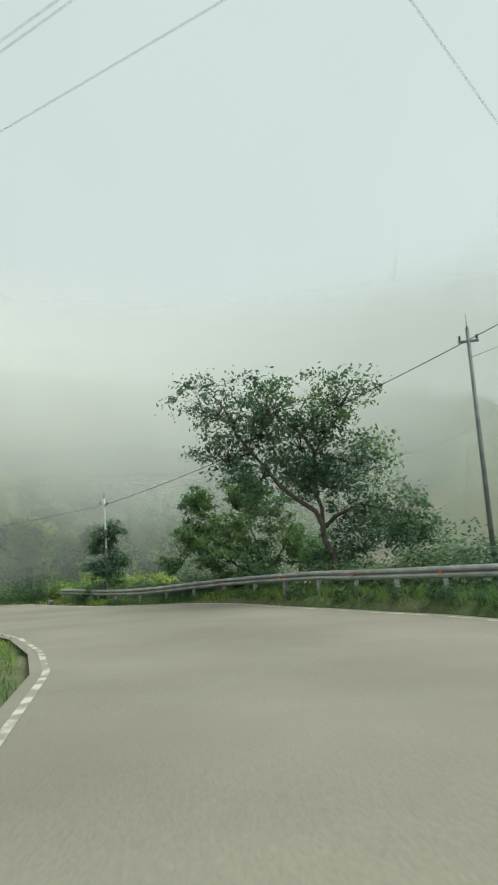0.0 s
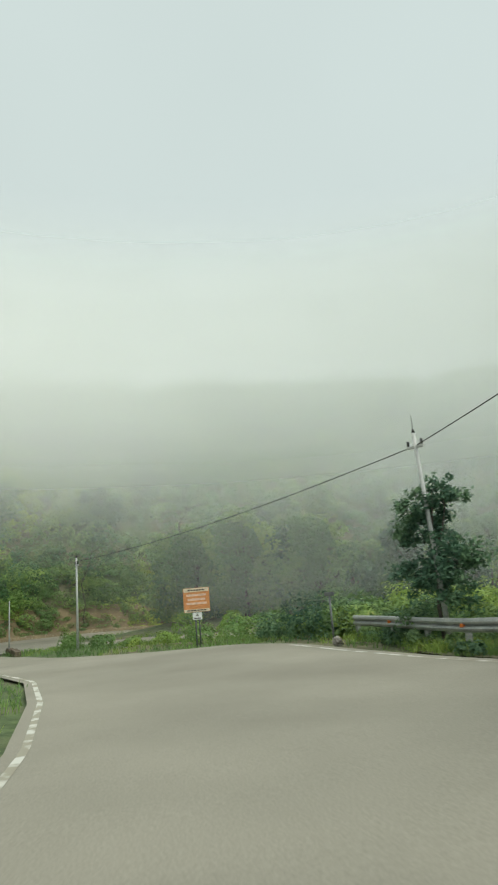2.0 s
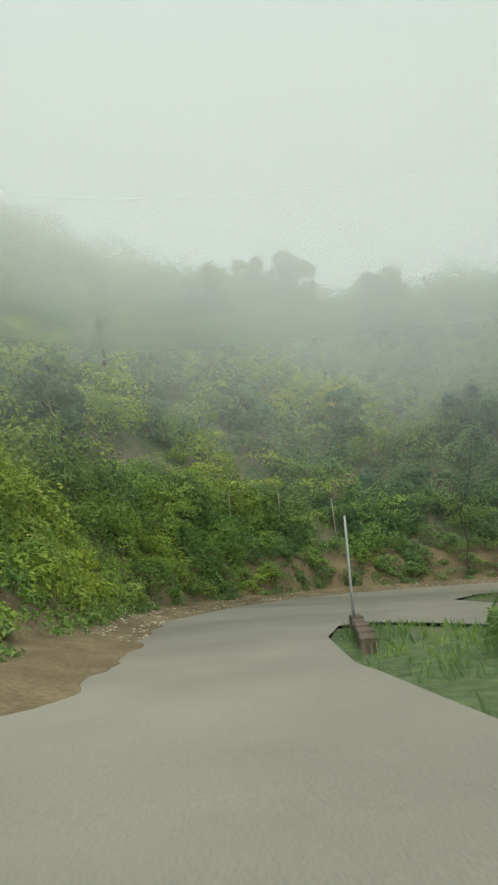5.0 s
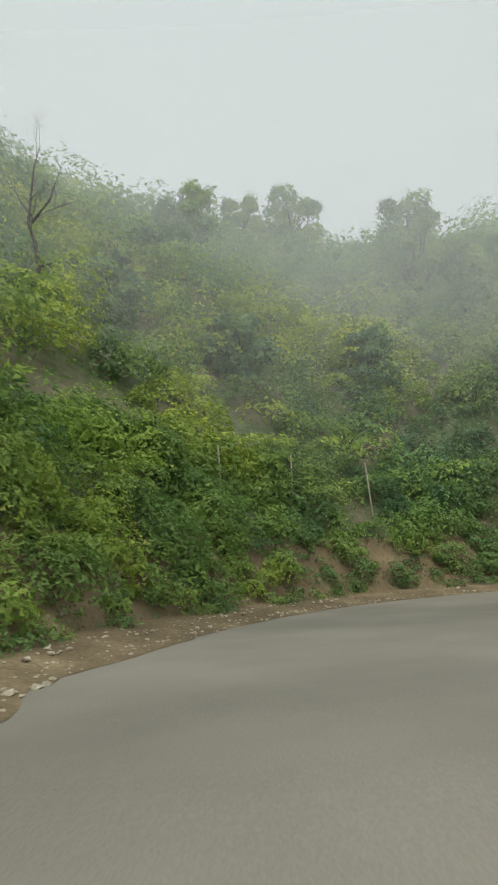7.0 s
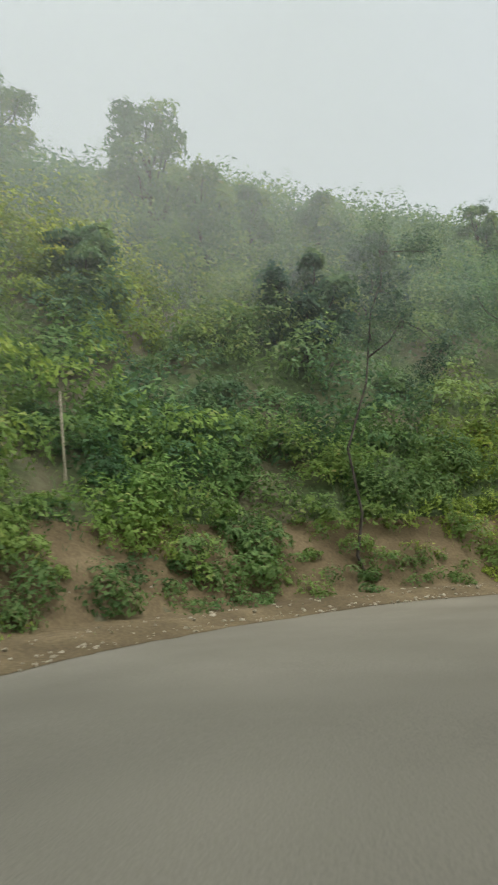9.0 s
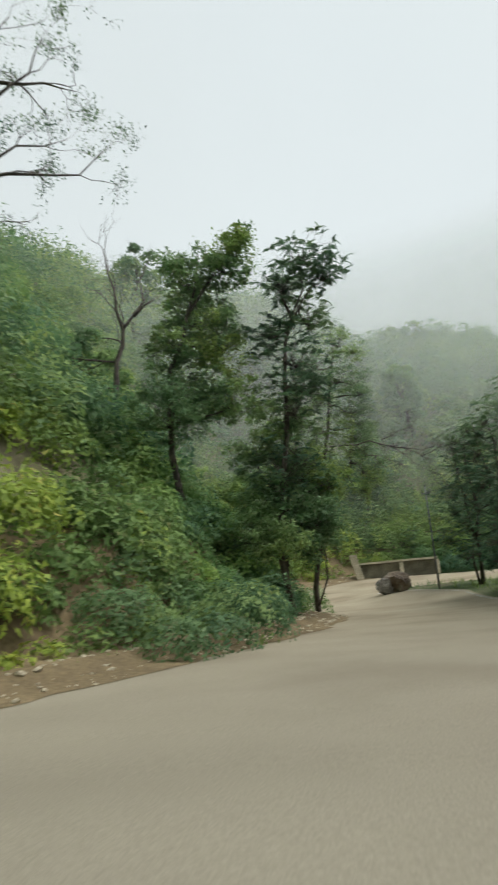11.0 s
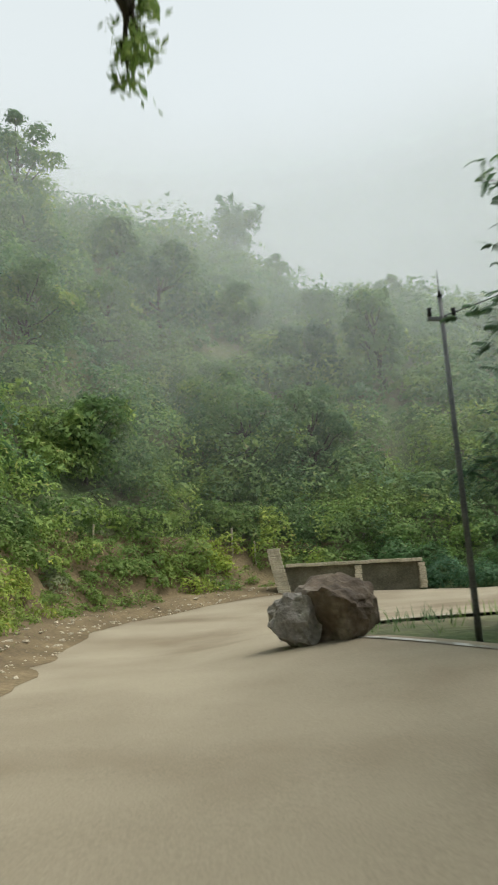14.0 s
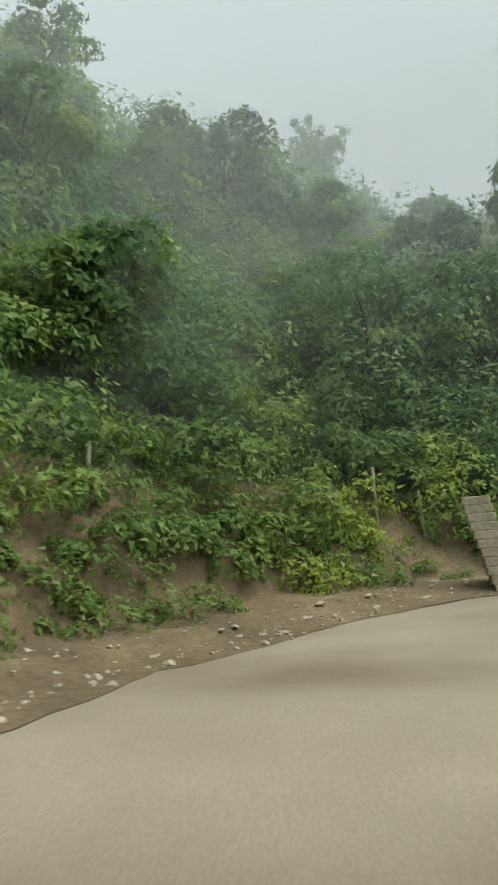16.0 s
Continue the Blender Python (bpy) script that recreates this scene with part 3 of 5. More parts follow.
def tree(name, base, limbs, lobes, label, thick=0.16, twigs=10, leaf=0.09, per=26, mat=None, seed=1, spread=0.3, droop=0.0, group="", feathery=0):
    """A tree: tapered limbs, twigs to each tuft, and tufts of leaves in the lobes of its crown. All in the tree's own place."""
    g = np.random.default_rng(seed)
    ob = thing(name, base, label, "tree", group)
    bm = bmesh.new()
    smooth = []
    for i, limb in enumerate(limbs):
        pts = shake(limb, 0.06, g)
        r0 = thick if i == 0 else thick * 0.55
        tube(bm, pts, [max(r0 * (1 - 0.82 * k / (len(pts) - 1)), 0.012) for k in range(len(pts))], 8)
        smooth.append(pts)
    cen, nor, ends = [], [], []
    for (x, y, z, r) in lobes:
        r *= 1.3
        c = Vector((x, y, z))
        root = nearest_on(smooth, c)
        hub = c - Vector((0, 0, r * 0.35))
        pts = shake([root, (root + hub) / 2 + Vector(g.normal(size=3)) * 0.1 * r, hub], 0.07, g)
        tube(bm, pts, list(np.linspace(thick * 0.32, thick * 0.14, len(pts))), 5, False)
        shape = g.uniform(0.8, 1.25, 3) * np.array([1, 1, 0.8])
        for k in range(max(5, int(twigs * min(1.0, r / 0.8)))):
            v = g.normal(size=3)
            v /= np.linalg.norm(v)
            tip = np.array(c) + v * r * (0.3 + 0.8 * g.uniform() ** 0.8) * shape - np.array([0, 0, droop * g.uniform(0, 1)])
            mid = (np.array(hub) + tip) / 2 + g.normal(size=3) * 0.12 * r
            tube(bm, [hub, mid, tip], [thick * 0.07, thick * 0.05, 0.005], 3, False)
            ends.append(tip)
            n = int(per * g.uniform(0.6, 1.4) * min(1.0, 0.25 + r))
            off = g.normal(size=(n, 3)) * np.array([spread, spread, spread * 0.7]) * g.uniform(0.5, 1.3) * min(1.0, r / 0.6)
            cen.append(tip + off)
            nor.append(off / (np.linalg.norm(off, axis=1)[:, None] + 1e-6) * 0.4 + np.array([0, 0, 0.8]))
    part("trunk", bm, BARK, ob)
    if feathery:
        leaf_mesh("crown", fronds(np.array(ends), g, feathery), mat or LEAF_DARK, ob)
    elif cen:
        cen = np.concatenate(cen)
        co = kites(cen, np.concatenate(nor), np.full(len(cen), leaf))
        fast_mesh("crown", co, np.arange(len(co)).reshape(-1, 4), mat or LEAF_DARK, ob)
    return ob


def bare_tree(name, base, limbs, label, thick=0.14, depth=3, seed=1, tufts=0, leaf=0.1, reach=0.22, bole=3, sag=-0.02, more=2, least=0.0, pairs=1):
    """Limbs that fork again and again, with hardly a leaf."""
    g = np.random.default_rng(seed)
    ob = thing(name, base, label, "tree")
    tips = []

    def fork(bm, a, d, length, r, left):
        pts = [a]
        for k in range(3):
            d = (d + Vector(g.normal(size=3)) * 0.25 + Vector((0, 0, -sag))).normalized()
            pts.append(pts[-1] + d * length / 3)
        tube(bm, pts, [r, r * 0.8, r * 0.6, max(r * 0.4, 0.004)], 4, False)
        tips.append(pts[-1])
        if left:
            for k in range(more + (g.uniform() < 0.4)):
                at = pts[int(g.integers(1, 4))]
                fork(bm, at, (d + Vector(g.normal(size=3)) * 0.6).normalized(), length * g.uniform(0.5, 0.8), max(r * 0.5, 0.005), left - 1)

    for i, limb in enumerate(limbs):
        bm = bmesh.new()
        pts = shake(limb, 0.08, g)
        r0 = thick if i == 0 else thick * 0.5
        rr = [max(r0 * (1 - 0.85 * k / (len(pts) - 1)), 0.010) for k in range(len(pts))]
        tube(bm, pts, rr, 7)
        for k in range(bole if i == 0 else 1, len(pts)):
            d = (pts[k] - pts[k - 1]).normalized()
            size = max(sum(((b - a).length for a, b in zip(pts, pts[1:]))) * reach, least)
            for twin in range(pairs):
                fork(bm, pts[k], (d + Vector(g.normal(size=3)) * 0.5).normalized(), size * g.uniform(0.6, 1.1), rr[k] * 0.55, depth - 1)
        part("trunk" if i == 0 else "branch", bm, BARK, ob)
    if tufts:
        pick = np.array([tuple(t) for t in tips])[g.integers(0, len(tips), tufts)]
        cen = np.repeat(pick, 5, axis=0) + g.normal(size=(tufts * 5, 3)) * 0.16
        leaf_mesh("crown", leaves(cen, np.tile((0, 0, 0.8), (len(cen), 1)), np.full(len(cen), leaf)), LEAF_DARK, ob)
    return ob


def at_base(limbs, lobes):
    """Moves world places into the tree's own, with its foot at the origin. Returns the foot, the limbs and the lobes."""
    x, y, z = limbs[0][0]
    foot = (x, y, min(ground_at(x, y), z) - 0.15)
    move = lambda p: (p[0] - foot[0], p[1] - foot[1], p[2] - foot[2])
    moved = [[move(p) for p in limb] for limb in limbs]
    moved[0].insert(0, (0.0, 0.0, 0.0))
    return foot, moved, [(*move(b), b[3]) for b in lobes]


# the big tree beyond the guard rail
foot, limbs, lobes = at_base(
    [[(-2.9, 35.6, -0.3), (-2.7, 35.4, 1.6), (-3.0, 35.2, 2.7), (-3.9, 34.8, 3.8), (-4.7, 34.3, 4.9), (-5.6, 33.7, 6.3), (-6.1, 33.4, 7.6)],
     [(-3.0, 35.2, 2.7), (-3.2, 35.1, 4.0), (-3.1, 35.2, 5.4), (-2.2, 35.6, 6.7), (-1.7, 35.8, 7.7)],
     [(-3.1, 35.2, 5.4), (-3.7, 34.8, 6.4), (-4.4, 34.5, 7.5)], [(-3.1, 35.2, 2.5), (-1.7, 35.8, 3.4), (-0.7, 36.2, 3.1)]],
    [(-6.2, 33.4, 7.5, 1.3), (-4.1, 33.5, 7.2, 1.05), (-2.2, 35.6, 7.6, 1.15), (-4.0, 35.8, 6.2, 1.1), (-1.6, 35.8, 5.3, 1.0), (-6.5, 34.3, 5.8, 0.95),
     (-2.0, 36.8, 3.6, 1.15), (-0.3, 35.8, 3.0, 0.75), (0.3, 35.9, 2.2, 0.6), (-4.2, 36.4, 4.6, 0.9), (-2.2, 36.7, 2.2, 1.1), (-2.9, 36.4, 1.4, 1.0), (-3.9, 34.9, 5.0, 0.95), (-4.9, 34.4, 6.5, 0.85), (-2.6, 35.4, 4.4, 0.8), (-5.2, 34.0, 4.5, 0.8), (-3.0, 35.3, 6.6, 0.85)])
tree("leaning_tree", foot, limbs, lobes, "broad dark green tree with leaning trunk and open crown", 0.16, 44, 0.075, 30, LEAF_DARK, 3, 0.24)
foot, limbs, lobes = at_base(
    [[(-7.4, 37.9, 0.2), (-7.3, 37.9, 1.4), (-7.6, 37.8, 2.6), (-8.0, 37.6, 3.8)], [(-7.3, 37.9, 1.0), (-6.4, 38.3, 2.2), (-5.9, 38.5, 3.4)], [(-7.3, 37.9, 0.9), (-8.9, 37.3, 1.8), (-9.8, 36.9, 2.5)]],
    [(-9.0, 37.7, 3.2, 0.92), (-7.5, 38.7, 3.9, 0.92), (-9.4, 37.2, 1.9, 0.9), (-7.9, 38.2, 1.8, 0.9), (-6.4, 39.1, 2.3, 0.9), (-10.2, 37.2, 4.3, 0.55), (-8.5, 38.4, 4.7, 0.7), (-10.4, 37.0, 2.8, 0.6), (-5.3, 39.1, 1.6, 0.7), (-11.2, 36.4, 1.6, 0.35)])
tree("wayside_tree", foot, limbs, lobes, "low spreading yellow-green tree behind the guard rail", 0.1, 50, 0.075, 50, LEAF_WOOD, 51, 0.16)

foot, limbs, lobes = at_base(
    [[(-17.7, 38.9, 0.1), (-17.6, 38.9, 1.5), (-17.6, 38.9, 2.6), (-17.5, 39.0, 3.7)], [(-17.6, 38.9, 2.2), (-17.3, 39.2, 3.3)]],
    [(-17.9, 38.6, 3.4, 0.45), (-17.3, 39.2, 3.6, 0.45), (-18.0, 39.2, 2.7, 0.6), (-17.2, 39.2, 2.0, 0.55), (-17.9, 38.7, 1.7, 0.6), (-17.5, 39.0, 1.2, 0.65)])
tree("young_tree", foot, limbs, lobes, "small dark green tree beside a power pole", 0.07, 30, 0.065, 50, LEAF_DARK, 4, 0.13)

foot, limbs, lobes = at_base(
    [[(-80.6, 73.6, 3.6), (-80.0, 73.2, 7.6), (-79.5, 73.3, 10.1), (-78.9, 73.4, 12.6)], [(-79.5, 73.3, 10.1), (-79.9, 73.2, 11.9)], [(-79.6, 73.3, 9.6), (-78.3, 73.4, 11.6)]],
    [(-78.9, 73.4, 12.7, 0.96), (-78.1, 73.5, 11.8, 0.81), (-79.7, 73.3, 11.6, 0.81), (-79.0, 74.4, 10.4, 0.84), (-80.3, 73.2, 9.6, 0.7), (-79.6, 73.3, 8.5, 1.07), (-79.8, 73.3, 6.6, 1.2), (-80.0, 74.6, 5.0, 1.4), (-80.4, 73.0, 4.2, 1.3), (-79.2, 74.0, 7.4, 0.9)])
tree("feathery_tree", foot, limbs, lobes, "slender dark tree with feathery leaves on the bank", 0.14, 62, 0.075, 50, LEAF_DARK, 5, 0.16, feathery=5)

foot, limbs, lobes = at_base(
    [[(-84.3, 71.6, 4.9), (-84.2, 71.7, 8.1), (-83.4, 71.9, 10.3), (-82.8, 72.1, 12.9)], [(-83.4, 71.9, 10.3), (-81.7, 72.4, 12.8)]],
    [(-83.3, 72.0, 12.0, 1.09), (-81.9, 72.3, 12.4, 0.88), (-83.3, 73.0, 10.7, 1.2), (-83.7, 71.8, 9.2, 1.0), (-82.2, 72.3, 9.3, 0.94), (-81.3, 72.5, 13.4, 0.46), (-83.5, 72.0, 7.4, 1.3), (-84.2, 71.2, 6.4, 1.3), (-82.2, 72.5, 7.0, 1.1)])
tree("bushy_tree", foot, limbs, lobes, "rounded green tree with yellowing tips on the slope", 0.16, 48, 0.08, 56, LEAF_WOOD, 6, 0.2)

foot, limbs, lobes = at_base(
    [[(-80.3, 77.4, -0.6), (-79.8, 77.5, 1.2), (-79.4, 77.6, 3.8), (-79.0, 77.6, 6.3), (-78.6, 77.6, 8.8), (-78.3, 77.6, 10.2)],
     [(-79.6, 77.5, 2.2), (-79.0, 77.5, 4.0), (-78.2, 77.6, 4.5), (-77.5, 77.8, 4.9), (-76.8, 78.0, 4.8)],
     [(-78.2, 77.6, 4.6), (-77.8, 78.2, 4.7), (-77.65, 78.8, 4.3), (-77.7, 79.0, 3.6), (-77.75, 79.0, 3.1)]],
    [(-78.1, 77.1, 10.2, 0.9), (-77.5, 77.2, 9.7, 0.5), (-77.7, 77.0, 8.3, 0.75), (-78.2, 76.7, 8.4, 0.9), (-77.4, 77.2, 7.7, 0.5), (-77.9, 76.8, 7.0, 0.8), (-77.6, 77.2, 6.4, 0.6), (-78.1, 76.7, 5.3, 0.8), (-77.5, 77.3, 5.3, 0.55), (-77.0, 77.5, 4.6, 0.42), (-77.7, 77.2, 4.4, 0.65), (-78.3, 76.6, 4.1, 0.5), (-77.2, 77.5, 3.9, 0.42), (-77.8, 77.3, 3.5, 0.4), (-77.8, 77.0, 5.8, 0.7), (-77.75, 79.0, 3.1, 0.14), (-77.7, 79.0, 3.4, 0.18), (-77.7, 78.9, 3.75, 0.24), (-77.6, 78.7, 4.2, 0.34),
     (-79.3, 76.9, 7.7, 1.1), (-79.2, 76.4, 9.2, 0.9), (-80.0, 76.8, 5.2, 1.1), (-79.4, 76.4, 6.2, 0.9), (-79.4, 76.6, 3.9, 0.8)])
tree("overhanging_tree", foot, limbs, lobes, "tall leafy tree on the bank with boughs hanging over the road", 0.14, 28, 0.042, 38, LEAF_WOOD, 7, 0.18, 0.2)

foot, limbs, lobes = at_base(
    [[(-81.0, 74.8, 0.5), (-80.8, 74.8, 2.0), (-80.6, 75.0, 4.0), (-80.6, 75.4, 6.4)], [(-80.8, 74.8, 2.0), (-79.9, 74.6, 3.2), (-79.0, 75.3, 3.6)], [(-80.8, 74.8, 2.4), (-81.6, 74.8, 4.0), (-81.8, 75.0, 5.4)]],
    [(-80.7, 75.6, 6.6, 1.0), (-80.1, 75.2, 4.3, 1.0), (-79.0, 75.4, 3.5, 0.9), (-81.7, 75.0, 5.2, 1.0), (-79.4, 73.9, 2.0, 0.85), (-80.2, 73.7, 2.3, 0.9), (-81.3, 73.5, 2.9, 1.0),
     (-80.6, 72.8, 1.2, 0.9), (-82.0, 72.6, 1.8, 0.9), (-79.9, 74.6, 1.2, 0.8)])
tree("spur_tree", foot, limbs, lobes, "dense bushy green tree filling the inside of the bend", 0.14, 48, 0.075, 56, LEAF_WOOD, 52, 0.17)

foot, limbs, lobes = at_base(
    [[(-85.8, 51.0, 2.3), (-85.3, 51.5, 7.4), (-85.0, 51.9, 10.3), (-84.6, 52.4, 12.9)], [(-85.2, 51.6, 8.4), (-84.3, 52.8, 9.8), (-83.3, 53.7, 8.3)]],
    [(-84.5, 52.5, 13.2, 1.1), (-83.4, 53.6, 12.8, 0.71), (-84.7, 52.3, 11.5, 0.85), (-84.3, 52.8, 9.8, 0.67), (-83.3, 53.7, 8.4, 0.32), (-83.8, 53.3, 7.7, 0.49), (-85.1, 51.8, 9.5, 0.85)])
tree("bank_tree", foot, limbs, lobes, "tall open-crowned tree leaning out from the bank", 0.07, 26, 0.05, 44, LEAF_DARK, 8, 0.24)

foot, limbs, lobes = at_base(
    [[(-89.4, 66.6, 6.0), (-89.4, 66.4, 9.6), (-89.7, 66.2, 11.4), (-89.5, 66.3, 13.1), (-88.8, 66.8, 14.5), (-88.9, 66.7, 16.6), (-88.3, 67.1, 18.4), (-87.9, 67.3, 21.2)],
     [(-89.5, 66.3, 13.1), (-89.9, 66.1, 14.2), (-90.2, 65.9, 15.0)], [(-88.8, 66.8, 14.5), (-87.4, 67.6, 14.8), (-85.9, 68.4, 14.9), (-84.9, 68.8, 16.0)],
     [(-88.9, 66.7, 16.6), (-89.5, 66.3, 17.9), (-89.8, 66.1, 20.0)], [(-88.3, 67.1, 18.4), (-86.9, 67.9, 18.6), (-85.8, 68.4, 18.3)],
     [(-88.5, 67.0, 17.6), (-87.3, 67.6, 18.9), (-86.8, 67.9, 20.7)], [(-88.8, 66.8, 14.5), (-87.8, 67.4, 15.9), (-86.2, 68.2, 16.3)]], [])
bare_tree("bare_tree", foot, limbs, "bare forked tree with a few withered leaves", 0.15, 3, 9, 800, 0.06, 0.14, 7, -0.06, 2, 1.3)

foot, limbs, lobes = at_base(
    [[(-89.3, 77.8, 8.6), (-89.1, 77.9, 11.2), (-88.7, 78.0, 12.9), (-89.0, 77.9, 15.0), (-89.4, 77.7, 17.2)],
     [(-88.7, 78.0, 12.9), (-87.7, 78.5, 14.4), (-87.3, 78.6, 16.8)], [(-88.2, 78.3, 13.6), (-86.9, 78.8, 14.7)]], [])
bare_tree("bare_tree", foot, limbs, "pale leafless tree standing in the fog", 0.2, 3, 10)

foot, limbs, lobes = at_base([[(-86, 20.4, 19.0), (-86, 20.5, 22.0), (-86.2, 20.2, 25.0), (-85.7, 20.9, 28.4)], [(-86.1, 20.3, 23.4), (-85.2, 22.4, 26.6)], [(-86.2, 20.2, 24.0), (-87.0, 18.5, 27.4)]], [])
bare_tree("bare_tree", foot, limbs, "grey leafless tree on the slope in the fog", 0.2, 3, 12)

# this one leans out from the bank
foot = (-80.6, 77.8, ground_at(-80.6, 77.8) - 0.2)
bare_tree("dead_tree", foot, [[(0, 0, 0), (0.9, -0.6, 3.2)] +
          [(x + 80.6, y - 77.8, z - foot[2]) for x, y, z in ((-78.9, 76.7, 5.3), (-77.2, 75.4, 5.1), (-76.3, 74.6, 4.6), (-75.5, 74.0, 4.2), (-75.0, 73.4, 4.0), (-74.6, 72.9, 4.1))]] +
          [[(x + 80.6, y - 77.8, z - foot[2]) for x, y, z in limb] for limb in (
              ((-76.3, 74.6, 4.6), (-75.7, 74.0, 3.9), (-74.9, 73.4, 3.2)), ((-76.7, 75.0, 5.0), (-76.0, 74.6, 5.2), (-75.5, 74.1, 5.2), (-75.6, 73.8, 5.6)),
              ((-76.0, 74.4, 4.5), (-75.3, 73.8, 4.2), (-74.5, 73.0, 4.2)), ((-77.2, 75.4, 5.1), (-76.6, 74.9, 4.2), (-76.0, 74.6, 4.0)))],
          "dead leafless tree reaching out over the road", 0.04, 3, 13, 0, 0.1, 0.05, 7, 0.03, 2, 0.45, 2)


def grove_tree(name, place, height, width, seed, label, group, mat=LEAF_DARK, leaf=0.06, per=52, taper=0.75, feathery=0):
    """A tree of several stems with a deep crown."""
    g = np.random.default_rng(seed)
    limbs, lobes = [], []
    for k in range(3):
        a = g.uniform(0, 2 * math.pi)
        lean = g.uniform(0.12, 0.36) * width
        limbs.append([(0.25 * math.cos(a) * (k > 0), 0.25 * math.sin(a) * (k > 0), 0), (lean * 0.3 * math.cos(a), lean * 0.3 * math.sin(a), height * 0.3),
                      (lean * math.cos(a), lean * math.sin(a), height * 0.62), (lean * 1.5 * math.cos(a), lean * 1.5 * math.sin(a), height * 0.9)])
    for k in range(24):
        h = height * (0.14 + 0.82 * (k + 0.5) / 24)
        r = width * (0.95 - taper * abs((k + 0.5) / 24 - 0.35) ** 1.1) * g.uniform(0.35, 0.95)
        a = k * 2.4 + g.uniform(-0.4, 0.4)
        lobes.append((r * math.cos(a), r * math.sin(a), h, width * g.uniform(0.3, 0.45)))
    return tree(name, place, limbs, lobes, label, 0.13, 38, leaf, per, mat, seed, 0.15 + 0.6 * (leaf - 0.06), 0.05, group, feathery)


GROVE = [(-72.6, 86.6, 9.0, 1.7, 21), (-71.3, 82.0, 9.4, 2.1, 22), (-70.4, 78.0, 9.6, 2.2, 23), (-69.6, 73.4, 10.2, 2.3, 24), (-68.9, 68.6, 10.6, 2.4, 25),
         (-68.0, 63.6, 9.8, 2.3, 26), (-67.6, 80.5, 9.6, 2.4, 27), (-66.4, 75.2, 9.8, 2.4, 28)]
for x, y, h, w, seed in GROVE:
    grove_tree("grove_tree", (x, y, ground_at(x, y) - 0.1), h, w, seed, "dark green feathery tree with several stems in a roadside grove", "roadside grove", feathery=3)

for x, y, h, w, seed in [(-49, 52, 8.0, 2.6, 31), (-54, 50, 7.5, 2.4, 32), (-60, 51, 8.5, 2.6, 33), (-44, 55, 7.0, 2.4, 34), (-57, 57, 9, 2.8, 35), (-64, 56, 9, 2.6, 36)]:
    grove_tree("thicket_tree", (x, y, ground_at(x, y) - 0.1), h, w, seed, "green tree in a thicket behind the junction", "junction thicket", LEAF_WOOD, 0.12, 18)


def crown_tree(name, x, y, height, width, seed, label, group="", mat=LEAF_WOOD, leaf=0.2, count=5600, stem=0.3, heads=11):
    """A tree of the hillside: a forked trunk, a limb to each head of its crown, and leaves over the heads."""
    g = np.random.default_rng(seed)
    ob = thing(name, (x, y, ground_at(x, y) - 0.15), label, "tree", group)
    bm = bmesh.new()
    lean = g.normal(size=2) * 0.06 * height
    bole = shake([(0, 0, 0), (lean[0] * 0.4, lean[1] * 0.4, height * stem), (lean[0], lean[1], height * 0.72)], 0.05, g)
    thick = 0.022 * height + 0.03
    tube(bm, bole, list(np.linspace(thick, thick * 0.35, len(bole))), 8)
    cen, nor = [], []
    heads = int(heads * 1.4)
    for k in range(heads):
        u = (k + 0.5) / heads
        a = k * 2.4 + g.uniform(-0.5, 0.5)
        wide = width * 0.5 * math.sqrt(max(1 - (2 * u - 0.85) ** 2 / 1.7, 0.05)) * g.uniform(0.45, 0.9)
        r = width * g.uniform(0.14, 0.27) * (1.1 - 0.35 * u)
        c = Vector((lean[0] * u + wide * math.cos(a), lean[1] * u + wide * math.sin(a), height * (stem + (0.98 - stem) * u) - r * 0.6))
        root = bole[min(1 + int(u * 3), len(bole) - 2)]
        pts = shake([root, (root + c) / 2 + Vector((0, 0, -0.04 * height)), c], 0.06, g)
        tube(bm, pts, list(np.linspace(thick * 0.4, thick * 0.12, len(pts))), 5, False)
        q, way = clump(int(count / heads), r * 1.15, g.uniform(0.75, 1.05))
        far = np.where(g.uniform(size=len(q)) < 0.22, g.uniform(1.0, 1.45, len(q)), g.uniform(0.85, 1.08, len(q)))
        cen.append(q * far[:, None] + np.array(c))
        nor.append(way)
    part("trunk", bm, BARK, ob)
    cen = np.concatenate(cen)
    leaf_mesh("crown", leaves(cen, np.concatenate(nor), np.full(len(cen), leaf), 0.5), mat, ob)
    return ob


